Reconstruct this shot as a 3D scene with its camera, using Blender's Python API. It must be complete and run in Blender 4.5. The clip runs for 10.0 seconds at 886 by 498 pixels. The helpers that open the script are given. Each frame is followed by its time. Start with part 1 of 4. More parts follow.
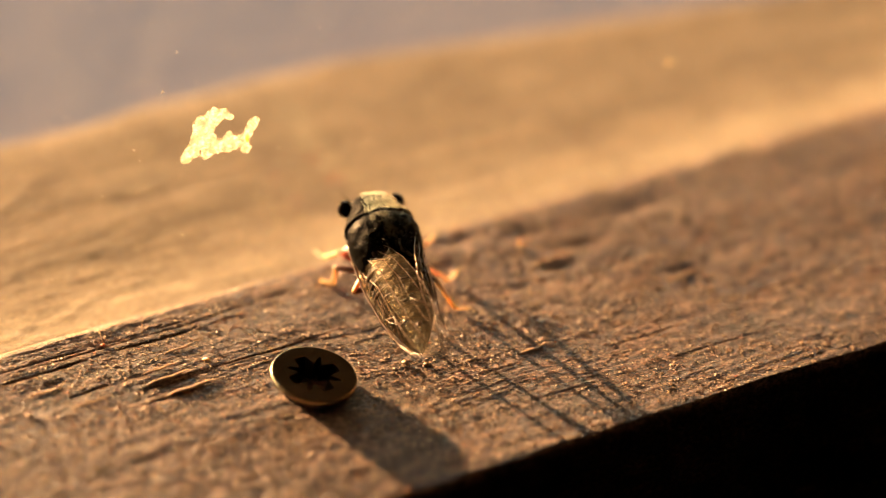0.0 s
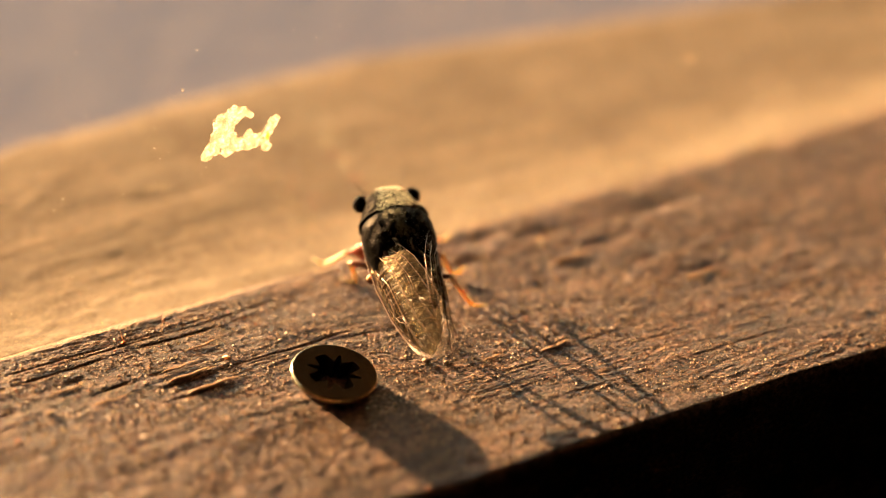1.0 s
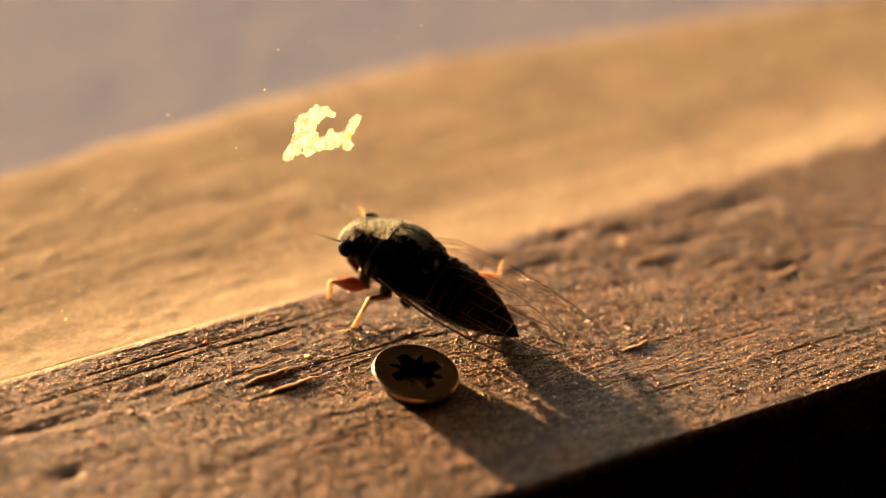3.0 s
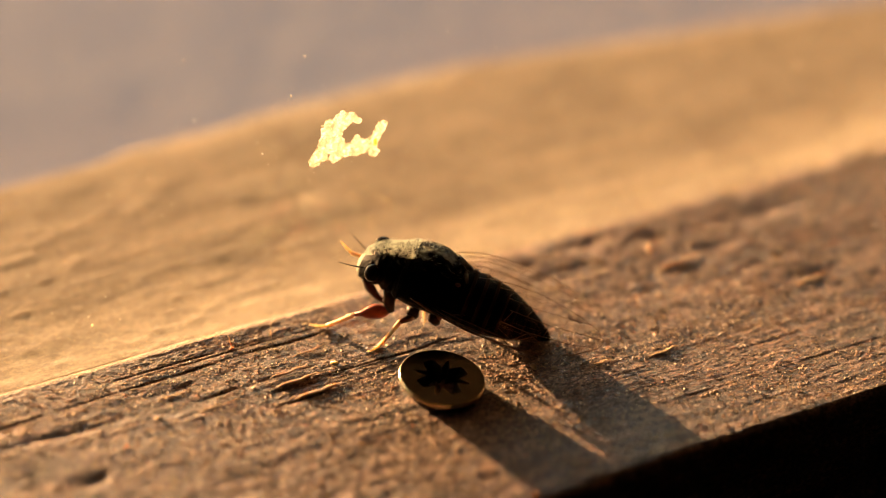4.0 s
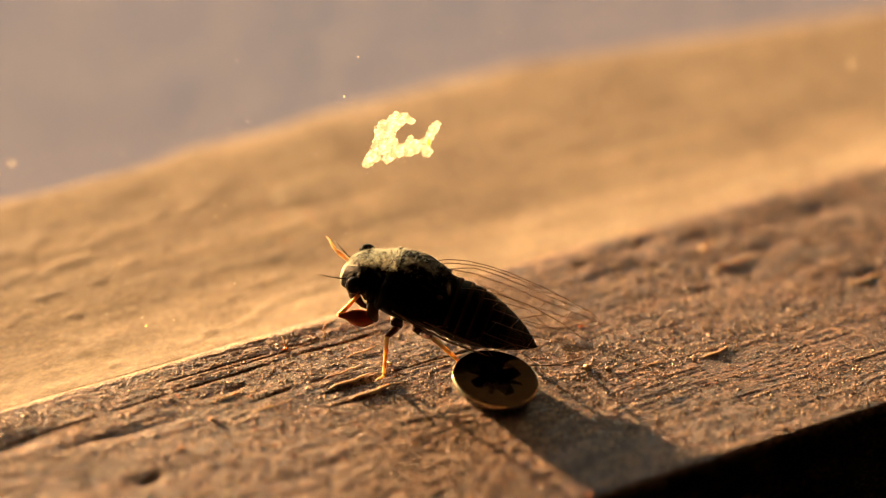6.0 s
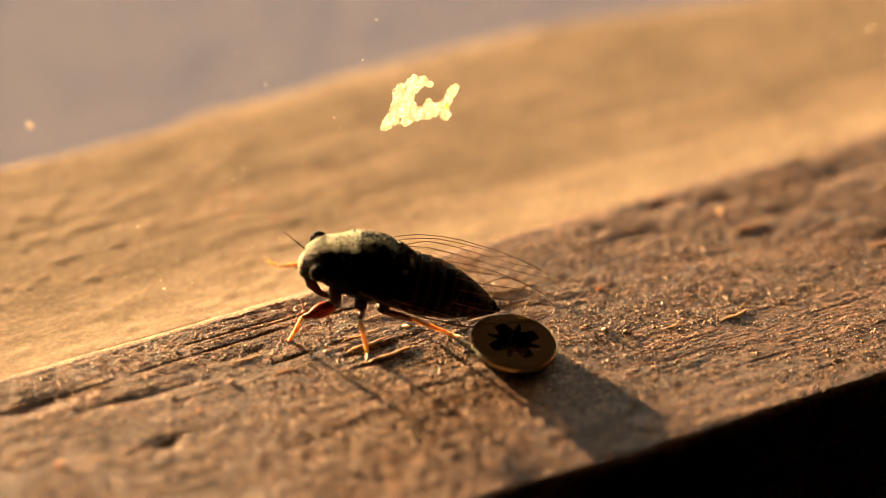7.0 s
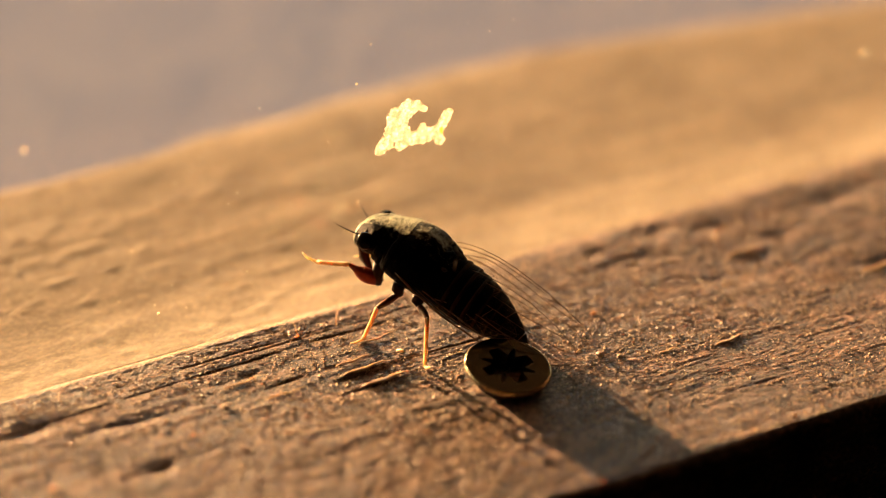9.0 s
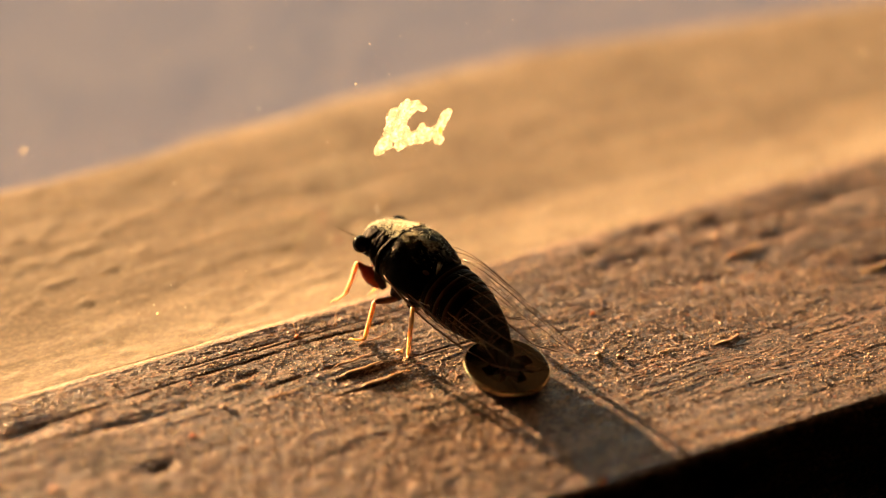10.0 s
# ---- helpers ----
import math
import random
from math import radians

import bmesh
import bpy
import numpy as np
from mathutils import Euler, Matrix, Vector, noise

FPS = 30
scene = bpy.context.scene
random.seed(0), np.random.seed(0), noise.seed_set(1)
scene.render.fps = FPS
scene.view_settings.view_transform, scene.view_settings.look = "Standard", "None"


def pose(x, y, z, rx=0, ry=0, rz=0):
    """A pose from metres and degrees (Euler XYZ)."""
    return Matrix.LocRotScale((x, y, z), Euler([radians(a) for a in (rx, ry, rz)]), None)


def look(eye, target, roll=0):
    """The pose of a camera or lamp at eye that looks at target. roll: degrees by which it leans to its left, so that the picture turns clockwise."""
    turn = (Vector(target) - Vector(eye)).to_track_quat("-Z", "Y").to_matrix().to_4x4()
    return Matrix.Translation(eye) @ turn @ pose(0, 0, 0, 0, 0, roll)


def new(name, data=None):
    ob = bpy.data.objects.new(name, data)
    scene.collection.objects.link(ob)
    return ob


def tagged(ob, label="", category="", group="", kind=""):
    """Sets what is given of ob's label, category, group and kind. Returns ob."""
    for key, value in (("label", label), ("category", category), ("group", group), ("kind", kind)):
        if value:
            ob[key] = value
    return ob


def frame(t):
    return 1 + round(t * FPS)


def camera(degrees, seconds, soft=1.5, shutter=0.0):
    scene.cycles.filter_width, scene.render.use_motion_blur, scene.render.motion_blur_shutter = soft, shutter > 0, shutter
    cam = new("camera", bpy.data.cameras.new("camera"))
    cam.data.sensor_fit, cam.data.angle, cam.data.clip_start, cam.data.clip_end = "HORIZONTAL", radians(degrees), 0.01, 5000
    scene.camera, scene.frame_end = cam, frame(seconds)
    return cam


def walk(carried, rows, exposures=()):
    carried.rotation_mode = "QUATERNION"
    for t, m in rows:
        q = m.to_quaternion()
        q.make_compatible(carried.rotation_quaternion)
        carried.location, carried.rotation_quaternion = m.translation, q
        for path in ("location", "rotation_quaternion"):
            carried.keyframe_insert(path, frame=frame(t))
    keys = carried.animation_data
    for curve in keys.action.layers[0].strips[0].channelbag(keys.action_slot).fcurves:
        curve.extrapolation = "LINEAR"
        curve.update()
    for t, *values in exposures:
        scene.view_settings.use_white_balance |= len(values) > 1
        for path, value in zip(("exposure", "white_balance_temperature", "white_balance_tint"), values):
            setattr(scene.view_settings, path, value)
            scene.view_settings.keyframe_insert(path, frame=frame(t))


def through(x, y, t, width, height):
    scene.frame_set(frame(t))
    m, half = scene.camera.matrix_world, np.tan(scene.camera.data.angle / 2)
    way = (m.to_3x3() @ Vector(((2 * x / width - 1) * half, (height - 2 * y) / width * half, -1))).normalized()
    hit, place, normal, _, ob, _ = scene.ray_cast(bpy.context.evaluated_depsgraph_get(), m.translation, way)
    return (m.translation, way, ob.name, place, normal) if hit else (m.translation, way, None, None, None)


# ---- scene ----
# A small cicada on the weathered bottom rail of a dusty window, seen by a long lens.
# World: the rail's top is z = 0, its sunlit rear edge is y = 0, x runs along the rail.
MM = 0.001

# ---- camera ----
LENS = 12.0
cam = camera(LENS, 10.0, soft=1.0, shutter=0.4)
cam.data.dof.use_dof = True
cam.data.dof.focus_distance = 0.3748
cam.data.dof.aperture_fstop = 8.4
PITCH, TURN, AWAY = radians(34.0), radians(26.8), 0.385
forward = Vector((math.sin(TURN) * math.cos(PITCH), math.cos(TURN) * math.cos(PITCH), -math.sin(PITCH)))
EYE = forward * -AWAY
BASE = look(EYE, (0, 0, 0))
# seconds, pan to the left and tilt upwards in thousandths of the focal length
PAN = [(0.0, -45.8, 9.8), (0.1, -43.3, 10.6), (0.2, -41.3, 11.7), (0.3, -41.0, 11.8), (0.5, -41.7, 13.5), (0.7, -42.1, 11.5),
       (1.0, -41.0, 9.3), (1.5, -39.8, 9.3), (1.8, -32.4, 8.0), (2.0, -30.0, 8.8), (2.4, -26.6, 9.3), (2.5, -26.1, 9.4),
       (2.7, -24.4, 9.3), (3.8, -16.1, 10.2), (4.0, -15.4, 10.6), (4.3, -13.4, 10.3), (4.5, -6.6, 10.0), (4.6, -3.5, 10.9),
       (5.0, -5.7, 12.5), (5.5, -3.1, 11.5), (5.7, -3.0, 11.9), (6.8, 0.3, 3.1), (7.0, 1.6, 2.0), (7.5, 4.5, 1.2),
       (7.8, 5.5, 1.6), (8.0, 5.4, 2.3), (8.5, 2.9, 6.3), (9.0, 0.2, 7.8), (9.5, 0.0, 7.8), (10.0, 0.0, 7.8)]
walk(cam, [(t, BASE @ pose(0, 0, 0, 0, math.degrees(math.atan(a / 1000)), 0) @ pose(0, 0, 0, math.degrees(math.atan(b / 1000)), 0, 0))
           for t, a, b in PAN], exposures=[(0.0, 2.93), (10.0, 2.93)])

# ---- light ----
SUN_HEIGHT = 5.0
sun_from = Vector((-0.240, 0.971, 0)).normalized() * math.cos(radians(SUN_HEIGHT)) + Vector((0, 0, math.sin(radians(SUN_HEIGHT))))
world = bpy.data.worlds.new("evening_sky")
scene.world = world
world.use_nodes = True
sky = world.node_tree.nodes.new("ShaderNodeTexSky")
sky.sky_type, sky.sun_disc = "NISHITA", False
sky.sun_elevation, sky.sun_rotation = radians(SUN_HEIGHT), radians(-13.9)
world.node_tree.nodes["Background"].inputs[1].default_value = 0.092
world.node_tree.links.new(sky.outputs[0], world.node_tree.nodes["Background"].inputs[0])
sun_lamp = new("sun", bpy.data.lights.new("sun", "SUN"))
sun_lamp.data.energy, sun_lamp.data.angle, sun_lamp.data.color = 5.0, radians(0.55), (1.0, 0.56, 0.245)
sun_lamp.matrix_world = look(sun_from * 20, (0, 0, 0))


# ---- materials ----
def material(name):
    m = bpy.data.materials.new(name)
    m.use_nodes = True
    return m, m.node_tree.nodes, m.node_tree.links, m.node_tree.nodes["Principled BSDF"]


def ramp(nodes, links, source, stops):
    r = nodes.new("ShaderNodeValToRGB")
    while len(r.color_ramp.elements) < len(stops):
        r.color_ramp.elements.new(0.5)
    for e, (at, colour) in zip(r.color_ramp.elements, stops):
        e.position, e.color = at, (*colour, 1)
    links.new(source, r.inputs[0])
    return r.outputs[0]


def noise_node(nodes, links, scale, stretch=(1, 1, 1), detail=6, rough=0.6):
    place = nodes.new("ShaderNodeTexCoord")
    m = nodes.new("ShaderNodeMapping")
    m.inputs["Scale"].default_value = stretch
    links.new(place.outputs["Object"], m.inputs[0])
    n = nodes.new("ShaderNodeTexNoise")
    n.inputs["Scale"].default_value, n.inputs["Detail"].default_value, n.inputs["Roughness"].default_value = scale, detail, rough
    links.new(m.outputs[0], n.inputs["Vector"])
    return n.outputs["Fac"]


def mixed(nodes, links, fac, a, b, how="MIX"):
    m = nodes.new("ShaderNodeMix")
    m.data_type, m.blend_type = "RGBA", how
    for socket, value in ((m.inputs[0], fac), (m.inputs[6], a), (m.inputs[7], b)):
        if isinstance(value, bpy.types.NodeSocket):
            links.new(value, socket)
        elif isinstance(value, (int, float)):
            socket.default_value = value
        else:
            socket.default_value = (*value, 1)
    return m.outputs[2]


def bump(nodes, links, bsdf, height, strength, distance):
    b = nodes.new("ShaderNodeBump")
    b.inputs["Strength"].default_value, b.inputs["Distance"].default_value = strength, distance
    links.new(height, b.inputs["Height"])
    links.new(b.outputs[0], bsdf.inputs["Normal"])


def wood(name, dark, mid, light, grey, rough=0.55, fine=1.0, grit=1.0, speckle=1.0, dirty=(0.32, 0.27, 0.24)):
    """Weathered wood: fibres along x, worn grey patches, gritty surface with small glints."""
    m, n, l, b = material(name)
    streak = noise_node(n, l, 700 * fine, (0.09, 1, 1), 8, 0.68)
    patch = noise_node(n, l, 75 * fine, (0.4, 1, 1), 5)
    speck = noise_node(n, l, 4200 * fine, (0.6, 1, 1), 4, 0.75)
    dirt = noise_node(n, l, 900 * fine, (0.6, 1, 1), 5, 0.7)
    grain = ramp(n, l, streak, [(0.32, dark), (0.50, mid), (0.72, light)])
    worn = ramp(n, l, patch, [(0.42, (0, 0, 0)), (0.66, (1, 1, 1))])
    tone = mixed(n, l, worn, grain, grey)
    spots = ramp(n, l, speck, [(0.42, (0.20, 0.16, 0.14)), (0.50, (0.82, 0.80, 0.78)), (0.60, (2.0, 1.9, 1.78))])
    tone = mixed(n, l, speckle, tone, spots, "MULTIPLY")
    stains = ramp(n, l, dirt, [(0.40, dirty), (0.56, (1, 1, 1))])
    tone = mixed(n, l, 1.0, tone, stains, "MULTIPLY")
    blots = ramp(n, l, noise_node(n, l, 250 * fine, (0.5, 1, 1), 5, 0.66), [(0.36, tuple(0.25 + 0.7 * c for c in dirty)), (0.60, (1.06, 1.06, 1.06))])
    l.new(mixed(n, l, 1.0, tone, blots, "MULTIPLY"), b.inputs["Base Color"])
    gloss = ramp(n, l, speck, [(0.40, (rough + 0.2,) * 3), (0.68, (rough - 0.28,) * 3)])
    l.new(gloss, b.inputs["Roughness"])
    mix = n.new("ShaderNodeMath")
    mix.operation = "MULTIPLY_ADD"
    l.new(speck, mix.inputs[0])
    mix.inputs[1].default_value = 1.0
    l.new(streak, mix.inputs[2])
    bump(n, l, b, mix.outputs[0], 0.9 * grit, 0.00017 / fine)
    return m


def plain(name, colour, rough=0.5, metal=0.0, vary=0.25, scale=900, relief=0.15, depth=0.00008, through=0.0, coat=0.0, shine=0.5):
    """Principled with a mottled tone and fine relief; through: millimetres that light travels inside."""
    m, n, l, b = material(name)
    f = noise_node(n, l, scale, (1, 1, 1), 5)
    low, high = [tuple(min(1.0, c * k) for c in colour) for k in (1 - vary, 1 + vary)]
    tone = ramp(n, l, f, [(0.32, low), (0.68, high)])
    l.new(tone, b.inputs["Base Color"])
    b.inputs["Roughness"].default_value, b.inputs["Metallic"].default_value = rough, metal
    b.inputs["Coat Weight"].default_value, b.inputs["Specular IOR Level"].default_value = coat, shine
    if relief:
        bump(n, l, b, f, relief, depth)
    if through:
        b.inputs["Subsurface Weight"].default_value = 1.0
        b.inputs["Subsurface Radius"].default_value = (1.0, 0.75, 0.5)
        b.inputs["Subsurface Scale"].default_value = through * 0.001
    return m


def grains(name):
    """Loose grit: every grain its own tone, with glossy facets."""
    m, n, l, b = material(name)
    each = n.new("ShaderNodeNewGeometry")
    tone = ramp(n, l, each.outputs["Random Per Island"], [(0.0, (0.10, 0.048, 0.028)), (0.35, (0.28, 0.16, 0.095)), (0.62, (0.52, 0.34, 0.21)), (0.90, (0.80, 0.60, 0.40)), (1.0, (0.50, 0.13, 0.05))])
    l.new(tone, b.inputs["Base Color"])
    b.inputs["Roughness"].default_value, b.inputs["Specular IOR Level"].default_value = 0.46, 0.35
    return m


def shell(name, dark, pale, share, rough, back=None):
    """Insect shell: dark ground with pale blotches, pitted and faintly downy; back: heights in mm over which sides
    blackened for their shade turn pale as if lit from above.
    """
    m, n, l, b = material(name)
    blotch, fine = noise_node(n, l, 760, (0.8, 1.2, 1), 5, 0.62), noise_node(n, l, 4200, (1, 1, 1), 3)
    pattern = ramp(n, l, blotch, [(share - 0.05, dark), (share + 0.08, pale)])
    # shade on the sides and light on the back, put into the colour by height
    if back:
        c, split, top_light_map = n.new("ShaderNodeTexCoord"), n.new("ShaderNodeSeparateXYZ"), n.new("ShaderNodeMapRange")
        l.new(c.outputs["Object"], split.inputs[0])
        l.new(split.outputs["Z"], top_light_map.inputs["Value"])
        top_light_map.inputs["From Min"].default_value, top_light_map.inputs["From Max"].default_value = back[0] * MM, back[1] * MM
        pattern = mixed(n, l, top_light_map.outputs[0], dark, pattern)
    pits = ramp(n, l, fine, [(0.35, (0.45, 0.45, 0.45)), (0.6, (1, 1, 1))])
    l.new(mixed(n, l, 1.0, pattern, pits, "MULTIPLY"), b.inputs["Base Color"])
    b.inputs["Roughness"].default_value, b.inputs["Specular IOR Level"].default_value = rough, 0.015
    height = n.new("ShaderNodeMath")
    height.operation = "MULTIPLY_ADD"
    l.new(fine, height.inputs[0])
    height.inputs[1].default_value = 0.5
    l.new(blotch, height.inputs[2])
    bump(n, l, b, height.outputs[0], 0.7, 0.0002)
    return m


def thin_film(name, colour, cover, gloss=0.1, rough=0.15, spotted=None, relief=0.0, fade=None, mottle=0, both_sides=False):
    """A see-through sheet: part clear, part lit through its body, with a sheen."""
    m, n, l, b = material(name)
    n.remove(b)
    clear, body, sheen = n.new("ShaderNodeBsdfTransparent"), n.new("ShaderNodeBsdfTranslucent"), n.new("ShaderNodeBsdfGlossy")
    body.inputs[0].default_value = (*colour, 1)
    sheen.inputs["Roughness"].default_value = rough
    back_light = body
    x, y = n.new("ShaderNodeMixShader"), n.new("ShaderNodeMixShader")
    if both_sides:
        front_light, body_mix = n.new("ShaderNodeBsdfDiffuse"), n.new("ShaderNodeMixShader")
        front_light.inputs[0].default_value = (*colour, 1)
        sheen.inputs[0].default_value = (1.0, 0.82, 0.55, 1)
        l.new(body.outputs[0], body_mix.inputs[1])
        l.new(front_light.outputs[0], body_mix.inputs[2])
        back_light = body_mix
    x.inputs[0].default_value, y.inputs[0].default_value = cover, gloss
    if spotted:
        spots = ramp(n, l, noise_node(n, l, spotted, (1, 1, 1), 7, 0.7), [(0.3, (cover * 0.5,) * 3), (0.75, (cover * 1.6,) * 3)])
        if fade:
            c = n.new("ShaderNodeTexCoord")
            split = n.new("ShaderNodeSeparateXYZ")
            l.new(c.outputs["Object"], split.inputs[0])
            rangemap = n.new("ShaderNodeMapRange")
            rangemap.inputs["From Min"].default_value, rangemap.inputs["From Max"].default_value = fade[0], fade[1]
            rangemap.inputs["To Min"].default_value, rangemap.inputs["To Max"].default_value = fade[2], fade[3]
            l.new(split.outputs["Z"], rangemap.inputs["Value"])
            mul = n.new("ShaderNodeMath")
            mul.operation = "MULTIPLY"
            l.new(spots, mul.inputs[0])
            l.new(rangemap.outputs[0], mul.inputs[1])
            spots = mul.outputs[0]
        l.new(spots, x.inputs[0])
    if mottle:
        shade = noise_node(n, l, mottle, (1, 1, 1), 5, 0.65)
        l.new(ramp(n, l, shade, [(0.34, tuple(c * k for c, k in zip(colour, (0.55, 0.45, 0.32)))), (0.52, colour), (0.68, tuple(c * 1.5 for c in colour))]), body.inputs[0])
    if relief:
        bm_node = n.new("ShaderNodeBump")
        bm_node.inputs["Strength"].default_value, bm_node.inputs["Distance"].default_value = relief, 0.0003
        l.new(noise_node(n, l, 700, (1, 1, 1), 4), bm_node.inputs["Height"])
        l.new(bm_node.outputs[0], sheen.inputs["Normal"])
    l.new(clear.outputs[0], x.inputs[1])
    l.new(back_light.outputs[0], x.inputs[2])
    l.new(x.outputs[0], y.inputs[1])
    l.new(sheen.outputs[0], y.inputs[2])
    l.new(y.outputs[0], n["Material Output"].inputs[0])
    return m


M_RAIL = wood("weathered_rail_wood", (0.050, 0.022, 0.013), (0.235, 0.128, 0.083), (0.48, 0.31, 0.215), (0.22, 0.154, 0.127), 0.44, 1.0, 1.0)
M_OUTER = wood("sunbleached_board", (0.145, 0.112, 0.070), (0.245, 0.190, 0.122), (0.35, 0.275, 0.18), (0.235, 0.190, 0.130), 0.7, 0.55, 0.2, 0.3, (0.72, 0.70, 0.68))
M_ROOM = wood("dark_boards", (0.06, 0.036, 0.026), (0.12, 0.07, 0.045), (0.17, 0.105, 0.07), (0.09, 0.07, 0.055), 0.8, 0.02, 0.3)
M_GROUND = plain("dry_grey_ground", (0.086, 0.104, 0.146), 0.9, vary=0.12, scale=1.3, relief=0.2, depth=0.01)
M_GLASS = thin_film("window_glass", (0.9, 0.95, 0.9), 0.0, 0.04, 0.02)
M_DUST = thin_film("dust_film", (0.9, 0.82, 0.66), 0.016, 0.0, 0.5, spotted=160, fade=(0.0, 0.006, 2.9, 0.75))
M_CRUST = thin_film("pale_crust", (0.34, 0.315, 0.255), 0.50, 0.0, spotted=2600, mottle=1300)
M_CRUST_CORE = plain("rusty_crust", (0.75, 0.45, 0.16), 0.9, through=0.6)
M_SPECK = plain("dust_speck", (0.60, 0.54, 0.44), 0.9, through=0.5, relief=0)
M_SCREW = plain("yellowed_zinc", (0.080, 0.064, 0.037), 0.17, 1.0, vary=0.25, scale=1400, relief=0.10, depth=0.00003)
# Near-black colour stands in for shade inside the recess and under the head.
M_RECESS = plain("shade_black", (0.02, 0.014, 0.009), 0.7, 0.0, vary=0.4, scale=1800, shine=0.1)
# The rim's metal is brightened beyond the face's to bring out a sun glint.
M_RIM = plain("glint_bright_zinc", (0.46, 0.39, 0.27), 0.24, 1.0, vary=0.2, scale=1600, relief=0.2, depth=0.00004)
M_CHIP = grains("golden_grit")
M_FLAKE = thin_film("thin_pale_flake", (0.88, 0.70, 0.46), 0.5, 0.10, 0.25, both_sides=True)
M_SPLINTER = plain("pale_splinter", (0.36, 0.25, 0.15), 0.5, vary=0.25, scale=1200, through=0.2)
M_ORANGE = plain("orange_grit", (0.62, 0.24, 0.09), 0.5, vary=0.3, scale=2500, through=0.3)
# Olive back is the shell's own; its near-black sides stand in for shade.
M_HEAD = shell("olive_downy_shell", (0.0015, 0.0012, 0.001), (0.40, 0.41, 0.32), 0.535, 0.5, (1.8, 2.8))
M_FACE = shell("pale_olive_face", (0.02, 0.015, 0.01), (0.44, 0.46, 0.36), 0.42, 0.45)
# Pale flecks kept to the top, imitating the thorax's lit rim.
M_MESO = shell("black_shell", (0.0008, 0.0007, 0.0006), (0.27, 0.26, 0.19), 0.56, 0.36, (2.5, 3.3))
M_ABDOMEN = shell("dark_brown_shell", (0.0010, 0.0008, 0.0006), (0.003, 0.002, 0.0015), 0.55, 0.42)
M_BAND = plain("russet_margin", (0.022, 0.010, 0.0045), 0.5, vary=0.3, shine=0.02)
M_EYE = plain("black_eye", (0.003, 0.0026, 0.0026), 0.10, vary=0.2, relief=0.0, shine=0.06)
M_FEMUR = plain("red_amber_limb", (0.24, 0.035, 0.014), 0.40, vary=0.25, scale=1800, relief=0.15, through=0.2, shine=0.2)
M_SHIN = plain("honey_limb", (0.70, 0.55, 0.34), 0.38, vary=0.2, scale=1800, relief=0.15, through=0.5)
M_COXA = plain("brown_limb_base", (0.025, 0.011, 0.007), 0.5, vary=0.4, scale=1500, shine=0.1)
M_THIGH = plain("dark_red_limb", (0.16, 0.05, 0.022), 0.4, vary=0.35, scale=1800, relief=0.15, through=0.25)
M_HINGE = plain("dark_red_hinge", (0.045, 0.014, 0.006), 0.45, vary=0.3, scale=1800)
M_BRISTLE = plain("dark_bristle", (0.03, 0.02, 0.015), 0.5)
M_VEIN = plain("amber_vein", (0.10, 0.040, 0.014), 0.35, vary=0.3, scale=700, relief=0)
M_HINDWING = thin_film("clear_hind_wing", (0.90, 0.62, 0.30), 0.010, 0.008, 0.20, relief=0.4, both_sides=True)
M_MEMBRANE = thin_film("clear_wing", (0.95, 0.66, 0.31), 0.010, 0.030, 0.32, spotted=420, relief=0.6, mottle=500, both_sides=True)
M_FUZZ = thin_film("silvery_down", (0.68, 0.76, 0.66), 1.0, 0.04, 0.4, both_sides=True)


# ---- mesh helpers ----
def finish(name, bm, mat, parent=None, smooth=True):
    bmesh.ops.recalc_face_normals(bm, faces=bm.faces[:])
    me = bpy.data.meshes.new(name)
    bm.to_mesh(me)
    bm.free()
    for p in me.polygons:
        p.use_smooth = smooth
    for x in (mat if isinstance(mat, (list, tuple)) else [mat]):
        me.materials.append(x)
    ob = new(name, me)
    ob.parent = parent
    return ob


def part(name, bm, mat, parent, label="", smooth=True):
    return tagged(finish(name, bm, mat, parent, smooth), label)


def thing(name, label, category, group="", kind="", m=None):
    e = tagged(new(name), label, category, group, kind)
    e.empty_display_size = 0.002
    if m is not None:
        e.matrix_basis = m
    return e


def box(bm, x0, x1, y0, y1, z0, z1, bevel=0.0):
    made = bmesh.ops.create_cube(bm, size=1.0, matrix=Matrix.LocRotScale(((x0 + x1) / 2, (y0 + y1) / 2, (z0 + z1) / 2), None, (x1 - x0, y1 - y0, z1 - z0)))
    if bevel:
        edges = list({e for v in made["verts"] for e in v.link_edges})
        bmesh.ops.bevel(bm, geom=edges, offset=bevel, segments=2, affect="EDGES")
    return bm


def loft(bm, rings, n=28, power=2.2):
    """Rings (x, y, z, half width, up, down) in millimetres, joined along x into one closed skin."""
    rows = []
    for x, y, z, w, up_, down in rings:
        row = []
        for i in range(n):
            a = 2 * math.pi * i / n
            c, s_ = math.cos(a), math.sin(a)
            c, s_ = [math.copysign(abs(v) ** (2 / power), v) for v in (c, s_)]
            row.append(bm.verts.new((x * MM, (y + 0.93 * w * c) * MM, (z + (up_ if s_ > 0 else down) * s_) * MM)))
        rows.append(row)
    for r0, r1 in zip(rows, rows[1:]):
        for i in range(n):
            bm.faces.new((r0[i], r0[(i + 1) % n], r1[(i + 1) % n], r1[i]))
    bm.faces.new(rows[0])
    bm.faces.new(rows[-1])
    return bm


